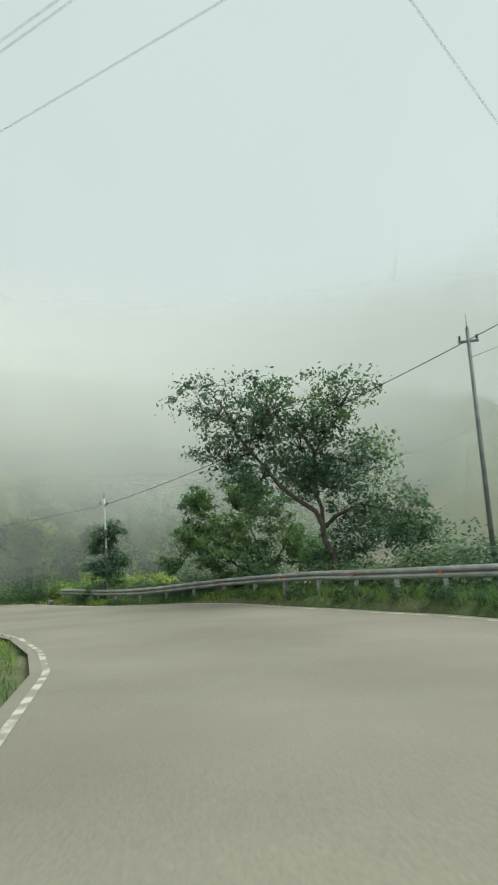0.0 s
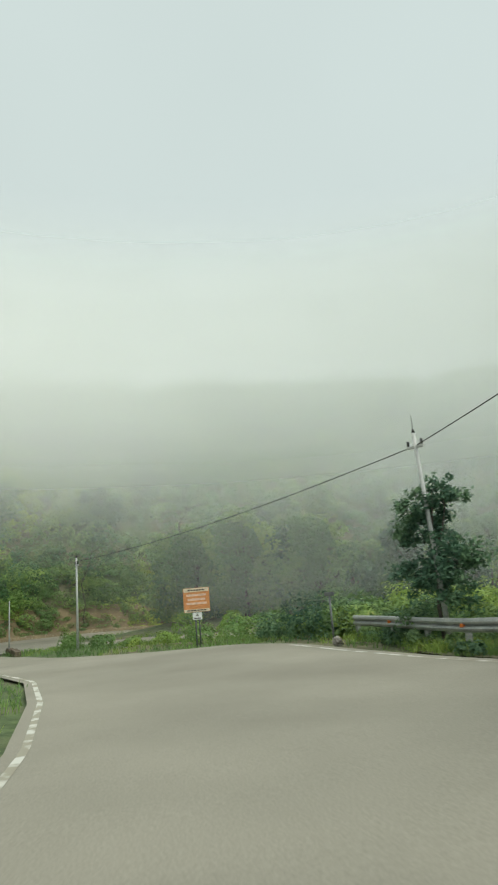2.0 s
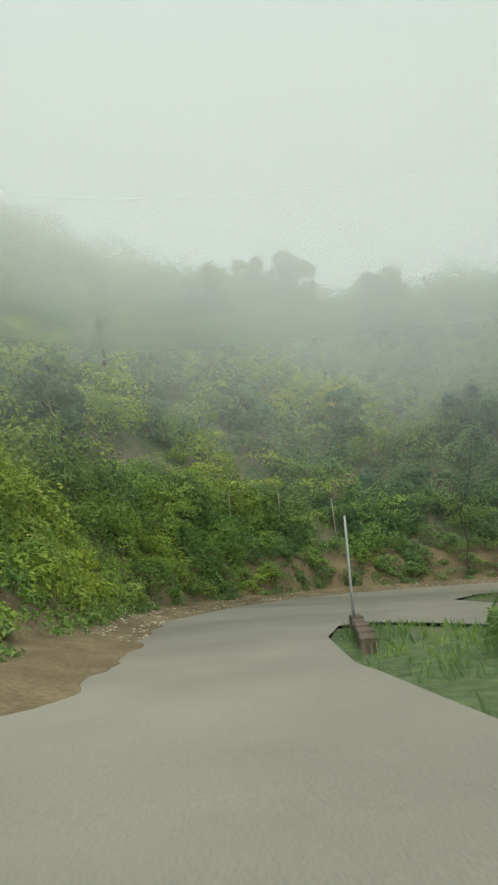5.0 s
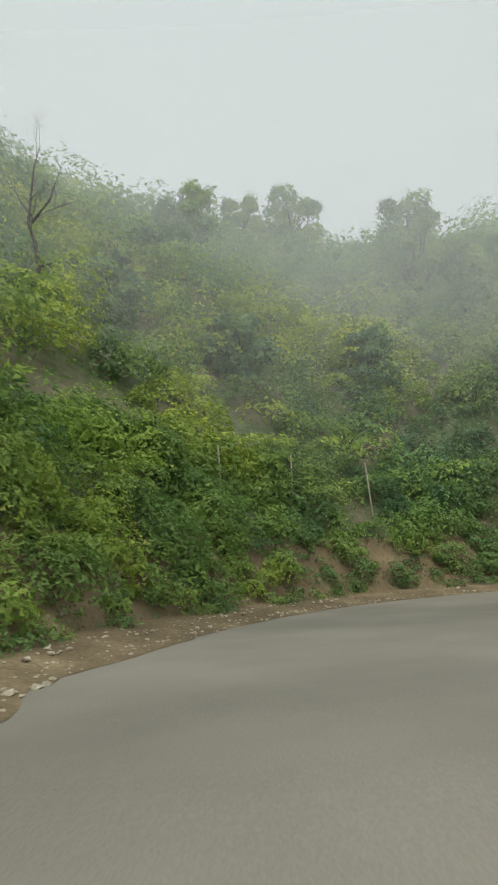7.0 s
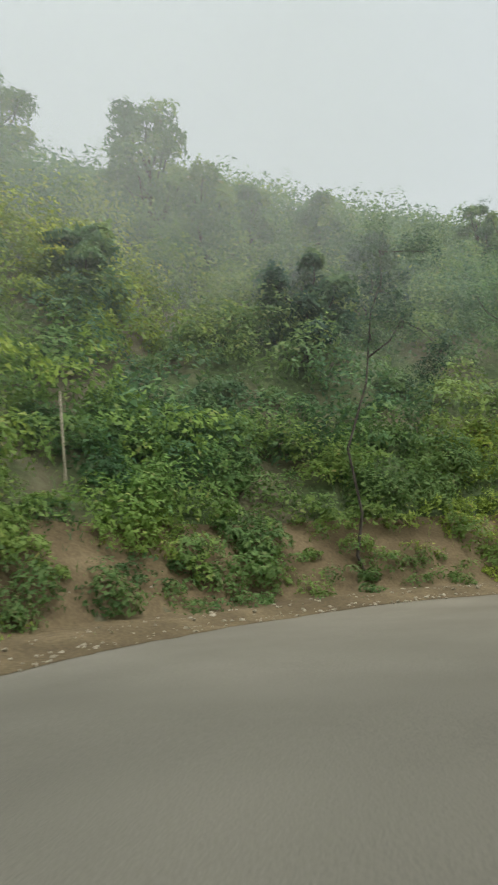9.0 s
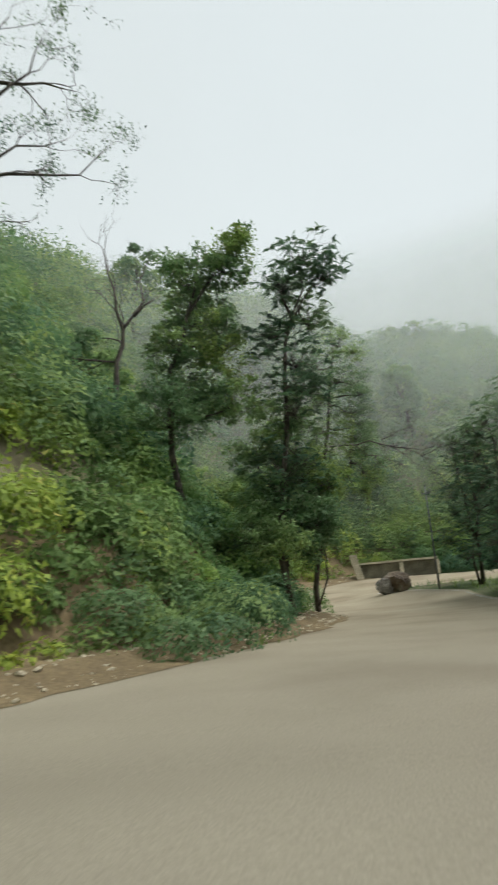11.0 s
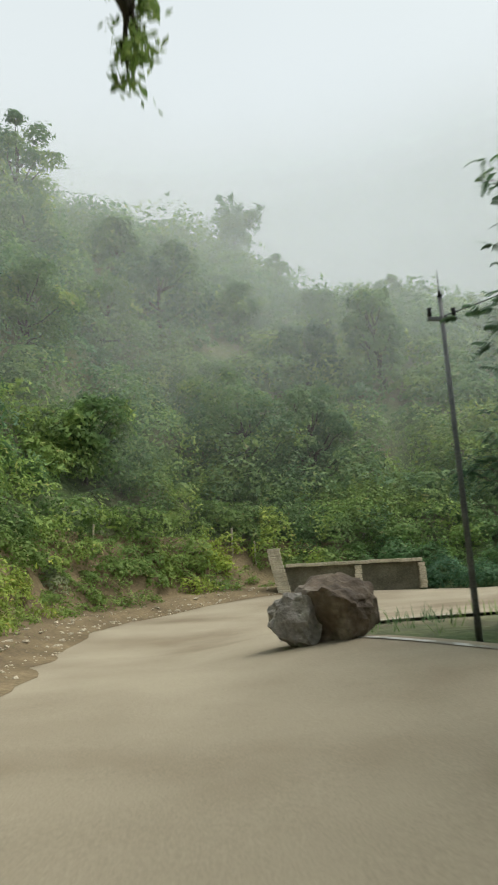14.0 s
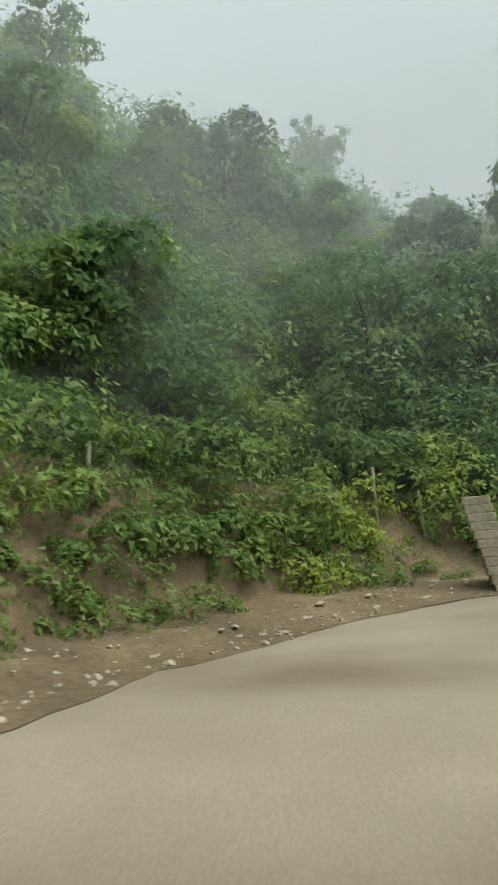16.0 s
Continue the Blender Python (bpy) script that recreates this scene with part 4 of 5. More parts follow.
# those that stand out of the slope above the second stretch
for x, y, h, w, seed, heads, label in [
        (-111.9, 53.5, 13.5, 7.2, 61, 13, "tall open tree rising out of the hillside into the fog"), (-111.1, 57.7, 9.0, 6.5, 62, 11, "round tree below a taller one in the fog"),
        (-109.0, 28.7, 7.5, 7.0, 63, 10, "bushy tree on the ridge, pale in the fog"), (-127.0, 36.3, 10.0, 6.0, 64, 9, "slender tree on the ridge, faint in the fog"),
        (-124.5, 41.9, 12.5, 8.5, 65, 12, "wide tree on the ridge, faint in the fog"), (-115.8, 64.6, 7.6, 5.0, 66, 9, "small tree high on the foggy slope"),
        (-97.0, 57.1, 7.2, 6.2, 67, 11, "dark dense tree on the slope"), (-111.7, 69.0, 6.5, 7.0, 68, 10, "low spreading tree high on the slope"),
        (-70.5, 20.5, 7.0, 4.6, 69, 10, "leafy tree at the edge of the bank"), (-117.0, 98.6, 9.0, 4.6, 70, 9, "rounded tree on the skyline in the fog"),
        (-95.0, 33.0, 5.5, 5.0, 71, 9, "bushy small tree among the shrubs of the slope"), (-100.0, 44.0, 6.0, 5.5, 72, 9, "bushy small tree among the shrubs of the slope"),
        (-92.0, 24.0, 6.0, 5.5, 73, 9, "bushy small tree among the shrubs of the slope"), (-101.0, 66.0, 6.5, 5.5, 74, 10, "dark dense tree on the slope")]:
    crown_tree("hill_tree", x, y, h, w, seed, label, "trees of the hillside", LEAF_DARK if "dark" in label else LEAF_WOOD, 0.27, 5200, 0.34 if h > 9 else 0.2, heads)
# those beyond the junction
for x, y, h, w, seed in [(-58, 66, 8.5, 6.5, 101), (-52.5, 70, 8.0, 6.5, 102), (-62.5, 74, 9.0, 7.0, 103), (-47, 64, 7.5, 6.0, 104), (-56, 78, 9.0, 7.0, 105), (-43, 72, 8.5, 7.0, 106), (-50, 57.5, 6.5, 6.0, 107), (-40, 60, 6.5, 6.0, 108)]:
    crown_tree("thicket_tree", x, y, h, w, seed, "round-headed dark green tree behind the junction, dim in the fog", "junction thicket", LEAF_DARK, 0.25, 4200, 0.22, 10)
# those above the last stretch
for x, y, h, w, seed, heads, label in [
        (-90.7, 107.2, 4.6, 5.6, 81, 12, "spreading yellow-green tree with a forked trunk on the bank"), (-93.4, 127.6, 8.6, 9.0, 82, 14, "broad dark tree with a rounded crown on the slope"),
        (-83.6, 117.1, 7.4, 7.0, 83, 13, "broad green tree above the retaining wall"), (-79.2, 119.3, 7.0, 5.4, 84, 11, "leafy green tree above the retaining wall"),
        (-109.4, 131.0, 11.0, 8.0, 85, 12, "tall tree on the near shoulder of the ridge"), (-79.1, 146.2, 6.5, 5.5, 86, 10, "rounded bushy tree below the skyline"),
        (-99.4, 133.9, 5.5, 5.5, 87, 10, "small leafy tree near the skyline"), (-86.9, 122.1, 5.5, 6.0, 88, 10, "yellow-green tree on the slope"),
        (-69.8, 171.5, 8.5, 5.0, 89, 9, "pointed tree on the misty skyline"), (-74.6, 180.4, 6.0, 5.0, 90, 9, "small tree on the misty skyline"),
        (-87.2, 169.8, 7.5, 4.2, 91, 9, "small upright tree on the misty skyline"), (-73.6, 131.0, 9.8, 5.2, 92, 11, "upright tree below the ridge"),
        (-96.9, 111.8, 6.0, 6.2, 93, 11, "yellow-green tree on the slope"), (-95.5, 121.0, 6.0, 6.5, 94, 11, "yellow-green tree on the slope"),
        (-103.0, 122.0, 6.5, 6.5, 95, 11, "small leafy tree on the slope"), (-88.0, 137.0, 6.0, 6.5, 96, 10, "small leafy tree on the slope"),
        (-80.5, 131.5, 6.0, 6.0, 97, 10, "dark tree on the slope"), (-100.5, 101.0, 6.0, 6.0, 98, 11, "yellow-green tree on the slope"),
        (-98.0, 90.0, 6.5, 6.0, 99, 11, "small leafy tree on the slope")]:
    near = y < 125
    crown_tree("hill_tree", x, y, h, w, seed, label, "trees of the hillside", LEAF_DARK if "dark" in label else (LEAF_BUSH if "yellow" in label else LEAF_WOOD), 0.155 if near else 0.262, 7600 if near else 4300, 0.3, heads)


def fan_tree(x, y, height, seed):
    """A tree with a bare stem and a fan of arching sprays at its top."""
    g = np.random.default_rng(seed)
    ob = thing("ridge_tree", (x, y, ground_at(x, y) - 0.1), "tree with a fan of arching sprays on the misty ridge", "tree")
    bm = bmesh.new()
    top = Vector((0.3, 0, height * 0.62))
    tube(bm, [(0, 0, 0), (0.2, 0.1, height * 0.3), top], [0.22, 0.17, 0.12], 8)
    cen = []
    for k in range(17):
        a = k * 2.4
        out = Vector((math.cos(a), math.sin(a), 0))
        reach, lift = height * g.uniform(0.24, 0.42), height * g.uniform(0.16, 0.4)
        pts = [top + out * reach * u + Vector((0, 0, lift * (1.9 * u - 1.1 * u * u))) for u in (0, 0.35, 0.7, 1.0)]
        tube(bm, pts, [0.06, 0.045, 0.03, 0.012], 4, False)
        for u in np.linspace(0.15, 1.0, 26):
            cen.append(np.array(top + out * reach * u + Vector((0, 0, lift * (1.9 * u - 1.1 * u * u)))) + g.normal(size=(7, 3)) * np.array([0.26, 0.26, 0.3]))
    q, way = clump(1500, height * 0.24, 1.0)
    cen.append(q + np.array((0, 0, height * 0.42)))
    part("trunk", bm, BARK, ob)
    cen = np.concatenate(cen)
    leaf_mesh("crown", leaves(cen, np.tile((0, 0, 0.8), (len(cen), 1)), np.full(len(cen), 0.26)), LEAF_WOOD, ob)


fan_tree(-92.6, 164.0, 11.5, 43)

# ---------------------------------------------------------------- roadside


def along(points, step):
    """Points every step metres along a polyline, with the way there."""
    pts = [np.array(p, float) for p in points]
    out, left = [], 0.0
    for a, b in zip(pts, pts[1:]):
        n = np.linalg.norm(b - a)
        d = (b - a) / n
        s = left
        while s < n:
            out.append((a + d * s, d))
            s += step
        left = s - n
    return out


def ribbon(name, points, offsets, lift, mat, label, category, follow="road", rag=0.0):
    """A strip along a polyline, at offsets to its left, laid on the road or the land."""
    line = along(points, 0.6)
    co = []
    for i, (p, d) in enumerate(line):
        w = noise.noise(Vector((p[0] * 0.5, p[1] * 0.5, 4.2))) * rag + noise.noise(Vector((p[0] * 2.0, p[1] * 2.0, 1.2))) * rag * 0.4
        for k, o in enumerate(offsets):
            oo = o + (w if k == 0 else 0)
            co.append((p[0] - d[1] * oo, p[1] + d[0] * oo))
    co = np.array(co)
    z = road_height(co) if follow == "road" else np.maximum(land_height(co), road_height(co) - 0.2)
    m = len(offsets)
    ease = np.ones(len(line)) if follow == "road" else np.clip(np.minimum(np.arange(len(line)), len(line) - 1 - np.arange(len(line))) / 7, 0, 1)
    z = z + (ease[:, None] * np.asarray(lift, float) * np.ones(m)).ravel()
    quads = np.array([(i * m + k, i * m + k + 1, (i + 1) * m + k + 1, (i + 1) * m + k) for i in range(len(line) - 1) for k in range(m - 1)])
    ob = fast_mesh(name, np.column_stack([co, z]), quads, mat)
    ob.data.polygons.foreach_set("use_smooth", [True] * len(ob.data.polygons))
    return tagged(ob, label, category, kind="structure")


def worn_paint():
    m, n, l, b = material("worn_white_paint", 0.7)
    wear = ramp_node(n, l, noise_node(n, l, 2.2, 8.0).outputs["Fac"], [(0.46, (0.28, 0.26, 0.2)), (0.56, (0.55, 0.54, 0.49))])
    l.new(wear.outputs["Color"], b.inputs["Base Color"])
    return m


PAINT = worn_paint()
left2 = [p[:2] for p in LEFT]
right2 = [p[:2] for p in RIGHT]
ribbon("edge_line", left2[2:15], (-0.30, -0.19), 0.018, PAINT, "worn white edge line along the inside of the bend", "road marking")
ribbon("edge_line", list(reversed(right2[2:11])), (-0.42, -0.30), 0.018, PAINT, "worn white edge line before the guard rail", "road marking")
ribbon("edge_line", list(reversed(right2[33:39])), (-0.34, -0.2), 0.018, PAINT, "white edge line round the corner with the boulder", "road marking")
ribbon("earth_verge", left2[14:37], (-0.75, 0.0, 0.6, 1.2, 1.8, 2.5, 3.2, 4.2), (0.14, 0.24, 0.32, 0.36, 0.34, 0.3, 0.26, 0.08), EARTH, "verge of brown earth and stones below the bank", "verge", "land", 0.4)


# stones, twigs and litter on the verge
def loose_stones():
    g = np.random.default_rng(11)
    verts, faces = [], []
    phi = (1 + 5 ** 0.5) / 2
    ico = np.array([(-1, phi, 0), (1, phi, 0), (-1, -phi, 0), (1, -phi, 0), (0, -1, phi), (0, 1, phi), (0, -1, -phi), (0, 1, -phi), (phi, 0, -1), (phi, 0, 1), (-phi, 0, -1), (-phi, 0, 1)]) / 1.9
    tri = [(0, 11, 5), (0, 5, 1), (0, 1, 7), (0, 7, 10), (0, 10, 11), (1, 5, 9), (5, 11, 4), (11, 10, 2), (10, 7, 6), (7, 1, 8), (3, 9, 4), (3, 4, 2), (3, 2, 6), (3, 6, 8), (3, 8, 9), (4, 9, 5), (2, 4, 11), (6, 2, 10), (8, 6, 7), (9, 8, 1)]
    spots, across = [], []
    for p, d in along(left2[16:36], 0.06):
        o = abs(g.normal(0.8, 1.0)) - 0.7
        across.append(o)
        spots.append((p[0] - d[1] * o, p[1] + d[0] * o))
    spots = np.array(spots)
    rise = np.interp(across, [-0.75, 0.0, 0.6, 1.2, 1.8, 2.5, 3.2, 4.2], [0.14, 0.24, 0.32, 0.36, 0.34, 0.3, 0.26, 0.08])
    z = np.maximum(land_height(spots) + rise, road_height(spots) + 0.02)
    for (x, y), h in zip(spots, z):
        s = 0.025 + 0.075 * g.uniform() ** 3
        k = len(verts)
        v = ico * (s * g.uniform(0.6, 1.3, size=(12, 1))) * np.array([g.uniform(0.8, 1.5), 1, 0.65])
        verts.extend(v + np.array([x, y, h]))
        faces.extend([(a + k, b + k, c + k) for a, b, c in tri])
    ob = mesh_object("loose_stones", verts, faces, STONE)
    tagged(ob, "loose pale stones and rubble strewn along the verge", "stones", kind="stuff")


loose_stones()


def grass(name, spots, height, mat, label, seed, blades=5):
    g = np.random.default_rng(seed)
    n = len(spots) * blades
    base = np.repeat(spots, blades, axis=0) + g.normal(size=(n, 3)) * np.array([0.08, 0.08, 0])
    a = g.uniform(0, 2 * math.pi, n)
    side = np.column_stack([np.cos(a), np.sin(a), 0 * a]) * 0.012
    lean = np.column_stack([g.normal(size=n) * 0.4, g.normal(size=n) * 0.4, np.ones(n)])
    h = (height * g.uniform(0.4, 1.3, n))[:, None]
    tip = base + lean * h
    mid = base + lean * h * 0.5 + np.array([0, 0, 1]) * h * 0.12
    co = np.stack([base - side, base + side, mid + side * 0.8, mid - side * 0.8, mid - side * 0.8, mid + side * 0.8, tip + side * 0.1, tip - side * 0.1], 1).reshape(-1, 3)
    q = np.arange(8 * n).reshape(-1, 4)
    ob = fast_mesh(name, co, q, mat)
    tagged(ob, label, "grass", kind="stuff")


def grass_patches():
    p, d, s, reach = candidates(60000, -54, 22, 2, 46, 12)
    keep = (d > 0.15) & (d < 7) & (s > -0.5) & (s < 0.3)
    q = p[keep][:6500]
    grass("verge_grass", np.column_stack([q, land_height(q)]), 0.22, LEAF_BUSH, "tufts of green and straw grass beside the road", 13, 5)
    p, d, s, reach = candidates(30000, -95, -60, 35, 112, 14)
    keep = (d > 0.4) & (d < 6) & (s < 1.3) & (reach < 25)
    q = p[keep][:3000]
    grass("bank_grass", np.column_stack([q, land_height(q)]), 0.3, LEAF_WOOD, "rough grass and weeds on the bank and below the trees", 15, 4)


grass_patches()


def shrubs(name, spots, label, mat=LEAF_BUSH, count=700, size=0.09):
    xy = np.array([s[:2] for s in spots], float)
    scatter_bushes(name, np.column_stack([xy, land_height(xy)]), [s[2] for s in spots], count, size, mat, label, "shrubs")


g = np.random.default_rng(16)
behind = [(p[0] - d[1] * g.uniform(1.3, 3.6), p[1] + d[0] * g.uniform(1.3, 3.6), g.uniform(0.5, 1.1)) for p, d in along(list(reversed(right2[3:12])), 0.4)]
shrubs("railside_shrubs", behind, "tangle of dark green shrubs behind the guard rail", LEAF_DARK)
shrubs("island_shrubs", [(-41, 36.2, 0.75), (-42.4, 36.6, 0.6), (-38.2, 37.0, 0.7), (-36.0, 37.6, 0.6), (-34.0, 38.6, 0.7), (-32.2, 39.4, 0.8), (-30.8, 40.2, 0.9), (-28.6, 40.0, 0.7),
                         (-45, 37.4, 0.5), (-27, 41, 0.9), (-25, 40.6, 0.8), (-33, 41.5, 1.0), (-36, 40.5, 0.9), (-23.5, 40.2, 0.7), (-29.8, 42, 1.1)],
       "yellow-green shrubs and weeds on the grass island")
shrubs("grove_shrubs", [(-70.3 + 0.7 * math.sin(k * 2.1), 57 + k * 0.55, 0.6 + 0.45 * math.sin(k * 1.7) ** 2) for k in range(54)], "low dark undergrowth below the grove", LEAF_DARK)
shrubs("spur_shrubs", [(-81.0 - 0.5 * math.sin(k * 1.9) - 1.1 * (k % 3), 62 + k * 0.55, 0.9 + 0.5 * math.sin(k * 2.3) ** 2) for k in range(34)], "tall dense green shrubs crowding the inside of the bend", LEAF_WOOD, 800, 0.09)
shrubs("pole_shrubs", [(-0.4, 34.2, 1.30), (0.9, 33.9, 1.67), (2.0, 33.5, 1.45), (3.0, 32.6, 1.74), (4.1, 32.2, 1.96), (5.2, 31.2, 1.74), (6.4, 30.6, 1.89), (-1.6, 35.0, 1.45), (1.6, 34.6, 2.17), (3.8, 33.4, 2.32)],
       "tall dark green shrubs round the foot of the power pole", LEAF_DARK, 900, 0.09)
shrubs("junction_shrubs", [(-23.0 - 0.9 * (k % 3), 41.0 + 0.75 * k, 1.0 + 0.5 * math.sin(k * 2.3) ** 2) for k in range(15)], "pale green shrubs and saplings beyond the end of the guard rail", LEAF_WOOD, 700, 0.11)
shrubs("verge_shrubs", [(-88.3, 98.4, 0.7), (-88.5, 96.6, 0.6), (-88.7, 100.6, 0.55), (-88.2, 102.0, 0.6), (-87.6, 103.7, 0.65), (-86.9, 105.2, 0.7), (-85.9, 106.4, 0.6), (-84.9, 107.4, 0.65), (-83.9, 108.4, 0.55),
                        (-87.0, 92.4, 0.6), (-87.6, 94.3, 0.75), (-86.5, 90.2, 0.5), (-85.4, 87.4, 0.6)],
       "rounded green bushes lining the earth verge below the hill", LEAF_BUSH, 1100, 0.075)
shrubs("wall_shrubs", [(-73.6 + 0.8 * k, 108.9 - 0.32 * k + 0.4 * math.sin(k * 2.1), 0.8 + 0.4 * math.sin(k * 1.7) ** 2) for k in range(12)], "green bushes beyond the end of the retaining wall", LEAF_WOOD, 800, 0.09)
shrubs("pale_shrub", [(-88.6, 99.4, 0.7), (-89.0, 99.9, 0.55)], "pale silvery-leaved shrub on the bank", LEAF_PALE, 500, 0.12)


# guard rail
def rail_lift(x):
    """The rail stands on a low grassy rise round the outside of the bend."""
    return 0.4 * min(max((x + 13) / 10, 0), 1)


def guard_rail():
    ob = thing("guard_rail", (0, 0, 0), "galvanised steel W-beam guard rail on posts with orange reflectors", "guard rail")
    line = [(-21.8, 39.5), (-19.0, 39.0), (-16.9, 38.0), (-11.6, 37.0), (-6.9, 35.8), (-1.5, 33.3), (3.3, 30.4), (9.1, 25.8), (14.7, 18.8), (20.8, 9.6)]
    prof = [(0.0, 0.44), (0.055, 0.47), (0.075, 0.52), (0.055, 0.565), (0.0, 0.595), (0.055, 0.625), (0.075, 0.67), (0.055, 0.72), (0.0, 0.75)]
    spots = along(line, 2.0)
    orange = mottled("orange_reflector", [(0.3, (0.55, 0.12, 0.02)), (0.7, (0.75, 0.22, 0.04))], 8.0, 30.0, 0.3)
    for i in range(len(spots) - 1):
        (p, d), (q, e) = spots[i], spots[i + 1]
        bm = bmesh.new()
        rows = []
        for c, w in ((p, d), (q, e)):
            nrm = np.array([w[1], -w[0]])
            if nrm @ (np.array([-8.0, 24.0]) - c) < 0:
                nrm = -nrm
            h = road_at(*c) + rail_lift(c[0])
            rows.append([[bm.verts.new((c[0] + nrm[0] * (o + k), c[1] + nrm[1] * (o + k), h + z)) for o, z in prof] for k in (0.0, -0.006)])
        for k in range(len(prof) - 1):
            bm.faces.new((rows[0][0][k], rows[1][0][k], rows[1][0][k + 1], rows[0][0][k + 1]))
            bm.faces.new((rows[0][1][k], rows[0][1][k + 1], rows[1][1][k + 1], rows[1][1][k]))
        for a in (0, len(prof) - 1):
            bm.faces.new((rows[0][0][a], rows[0][1][a], rows[1][1][a], rows[1][0][a]))
        part("rail_beam", bm, STEEL, ob)
        nrm = np.array([d[1], -d[0]])
        if nrm @ (np.array([-8.0, 24.0]) - p) < 0:
            nrm = -nrm
        h = road_at(*p) + rail_lift(p[0])
        c = p - nrm * 0.09
        bm = bmesh.new()
        box(bm, c[0] - 0.05, c[1] - 0.07, min(ground_at(*c), h) - 0.3, c[0] + 0.05, c[1] + 0.07, h + 0.72, 0.008)
        part("post", bm, STEEL, ob)
        if i % 2 == 1:
            c = p + nrm * 0.035
            bm = bmesh.new()
            box(bm, c[0] - 0.05, c[1] - 0.05, h + 0.555, c[0] + 0.05, c[1] + 0.05, h + 0.635, 0.01)
            part("reflector", bm, orange, ob)


guard_rail()


def rail_rise():
    """The low grassy rise that the rail stands on, and the weeds that hide its posts."""
    line = [(x, y) for x, y in ((-21.8, 39.5), (-19.0, 39.0), (-16.9, 38.0), (-11.6, 37.0), (-6.9, 35.8), (-1.5, 33.3), (3.3, 30.4), (9.1, 25.8), (14.7, 18.8), (20.8, 9.6))]
    rows = along(line, 0.5)
    offs, lifts = (-0.42, -0.2, 0.1, 0.6, 1.4), (-0.06, 0.6, 0.95, 1.0, -0.3)
    co = []
    for p, d in rows:
        for o, f in zip(offs, lifts):
            x, y = p[0] - d[1] * o, p[1] + d[0] * o
            co.append((x, y, road_at(*p) + f * rail_lift(p[0]) + (f > 0) * 0.06 * noise.noise(Vector((x, y, 0)))))
    m = len(offs)
    quads = np.array([(i * m + k, i * m + k + 1, (i + 1) * m + k + 1, (i + 1) * m + k) for i in range(len(rows) - 1) for k in range(m - 1)])
    ob = fast_mesh("rail_rise", np.array(co), quads, GROUND)
    ob.data.polygons.foreach_set("use_smooth", [True] * len(ob.data.polygons))
    tagged(ob, "low grassy rise below the guard rail", "verge", kind="structure")
    g = np.random.default_rng(71)
    spots = []
    for p, d in along(line, 0.05):
        o = g.uniform(-0.3, 0.5)
        spots.append((p[0] - d[1] * o, p[1] + d[0] * o, road_at(*p) + rail_lift(p[0]) * (0.5 if o < -0.1 else 0.9) - 0.02))
    grass("rail_grass", np.array(spots), 0.3, LEAF_BUSH, "rough green grass growing under the guard rail", 72, 9)
    few = [(p[0] - d[1] * o, p[1] + d[0] * o, road_at(*p) + rail_lift(p[0]) * 0.7) for p, d in along(line, 0.55) for o in (g.uniform(-0.25, 0.3),)]
    scatter_bushes("rail_weeds", few, g.uniform(0.14, 0.34, len(few)), 130, 0.1, LEAF_DARK, "dark green weeds hiding the posts of the guard rail", "weeds")


rail_rise()


# poles and cables
def power_pole(place, top, label, mat, arm=0.5, radius=0.085, turn=0.0, lean=(0.0, 0.0)):
    x, y, z = place
    ob = thing("power_pole", place, label, "pole", "power poles", turn=turn)
    h = top - z
    bm = bmesh.new()
    tube(bm, [(0, 0, -0.2), (lean[0] * 0.5, lean[1] * 0.5, h * 0.5), (lean[0], lean[1], h)], [radius, radius * 0.8, radius * 0.6], 12)
    part("shaft", bm, mat, ob)
    if arm:
        bm = bmesh.new()
        box(bm, lean[0] - arm / 2, lean[1] - 0.03, h - 0.42, lean[0] + arm / 2, lean[1] + 0.03, h - 0.35, 0.006)
        part("crossarm", bm, mat, ob)
        for s in (-0.42, 0.42):
            bm = bmesh.new()
            tube(bm, [(lean[0] + s * arm, lean[1], h - 0.35), (lean[0] + s * arm, lean[1], h - 0.3), (lean[0] + s * arm, lean[1], h - 0.24), (lean[0] + s * arm, lean[1], h - 0.2)], [0.018, 0.04, 0.03, 0.042], 10)
            part("insulator", bm, BLACK, ob)
        bm = bmesh.new()
        tube(bm, [(lean[0], lean[1], h), (lean[0], lean[1], h + 0.12), (lean[0], lean[1], h + 0.5)], [0.05, 0.012, 0.005], 6)
        part("spike", bm, BLACK, ob)
    return ob


power_pole((3.3, 33.2, ground_at(3.3, 33.2)), 8.1, "tall dark steel power pole beyond the guard rail", POLE, 0.6, 0.085, 20)
power_pole((-17.45, 38.85, ground_at(-17.45, 38.85)), 5.3, "slim grey power pole behind the guard rail", PALE_POLE, 0.5, 0.075, 10, (-0.15, -0.1))
power_pole((-39.7, 36.2, ground_at(-39.7, 36.2)), 4.2, "pale grey power pole on the grass island", PALE_POLE, 0.5, 0.07, 0, (0.05, 0.0))
power_pole((-49.8, 34.9, ground_at(-49.8, 34.9)), 2.5, "short thin grey post at the island's tip", PALE_POLE, 0.0, 0.05)
power_pole((-74.9, 86.2, ground_at(-74.9, 86.2)), 4.05, "slim dark power pole beside the boulder", POLE, 0.5, 0.055, 15)


def cable(a, b, sag, label, radius=0.012):
    bm = bmesh.new()
    pts = [Vector(a).lerp(Vector(b), k) - Vector((0, 0, sag * 4 * k * (1 - k))) for k in np.linspace(0, 1, 25)]
    tube(bm, pts, [radius] * 25, 5)
    ob = part("cable", bm, BLACK, None)
    tagged(ob, label, "cable", "overhead cables")


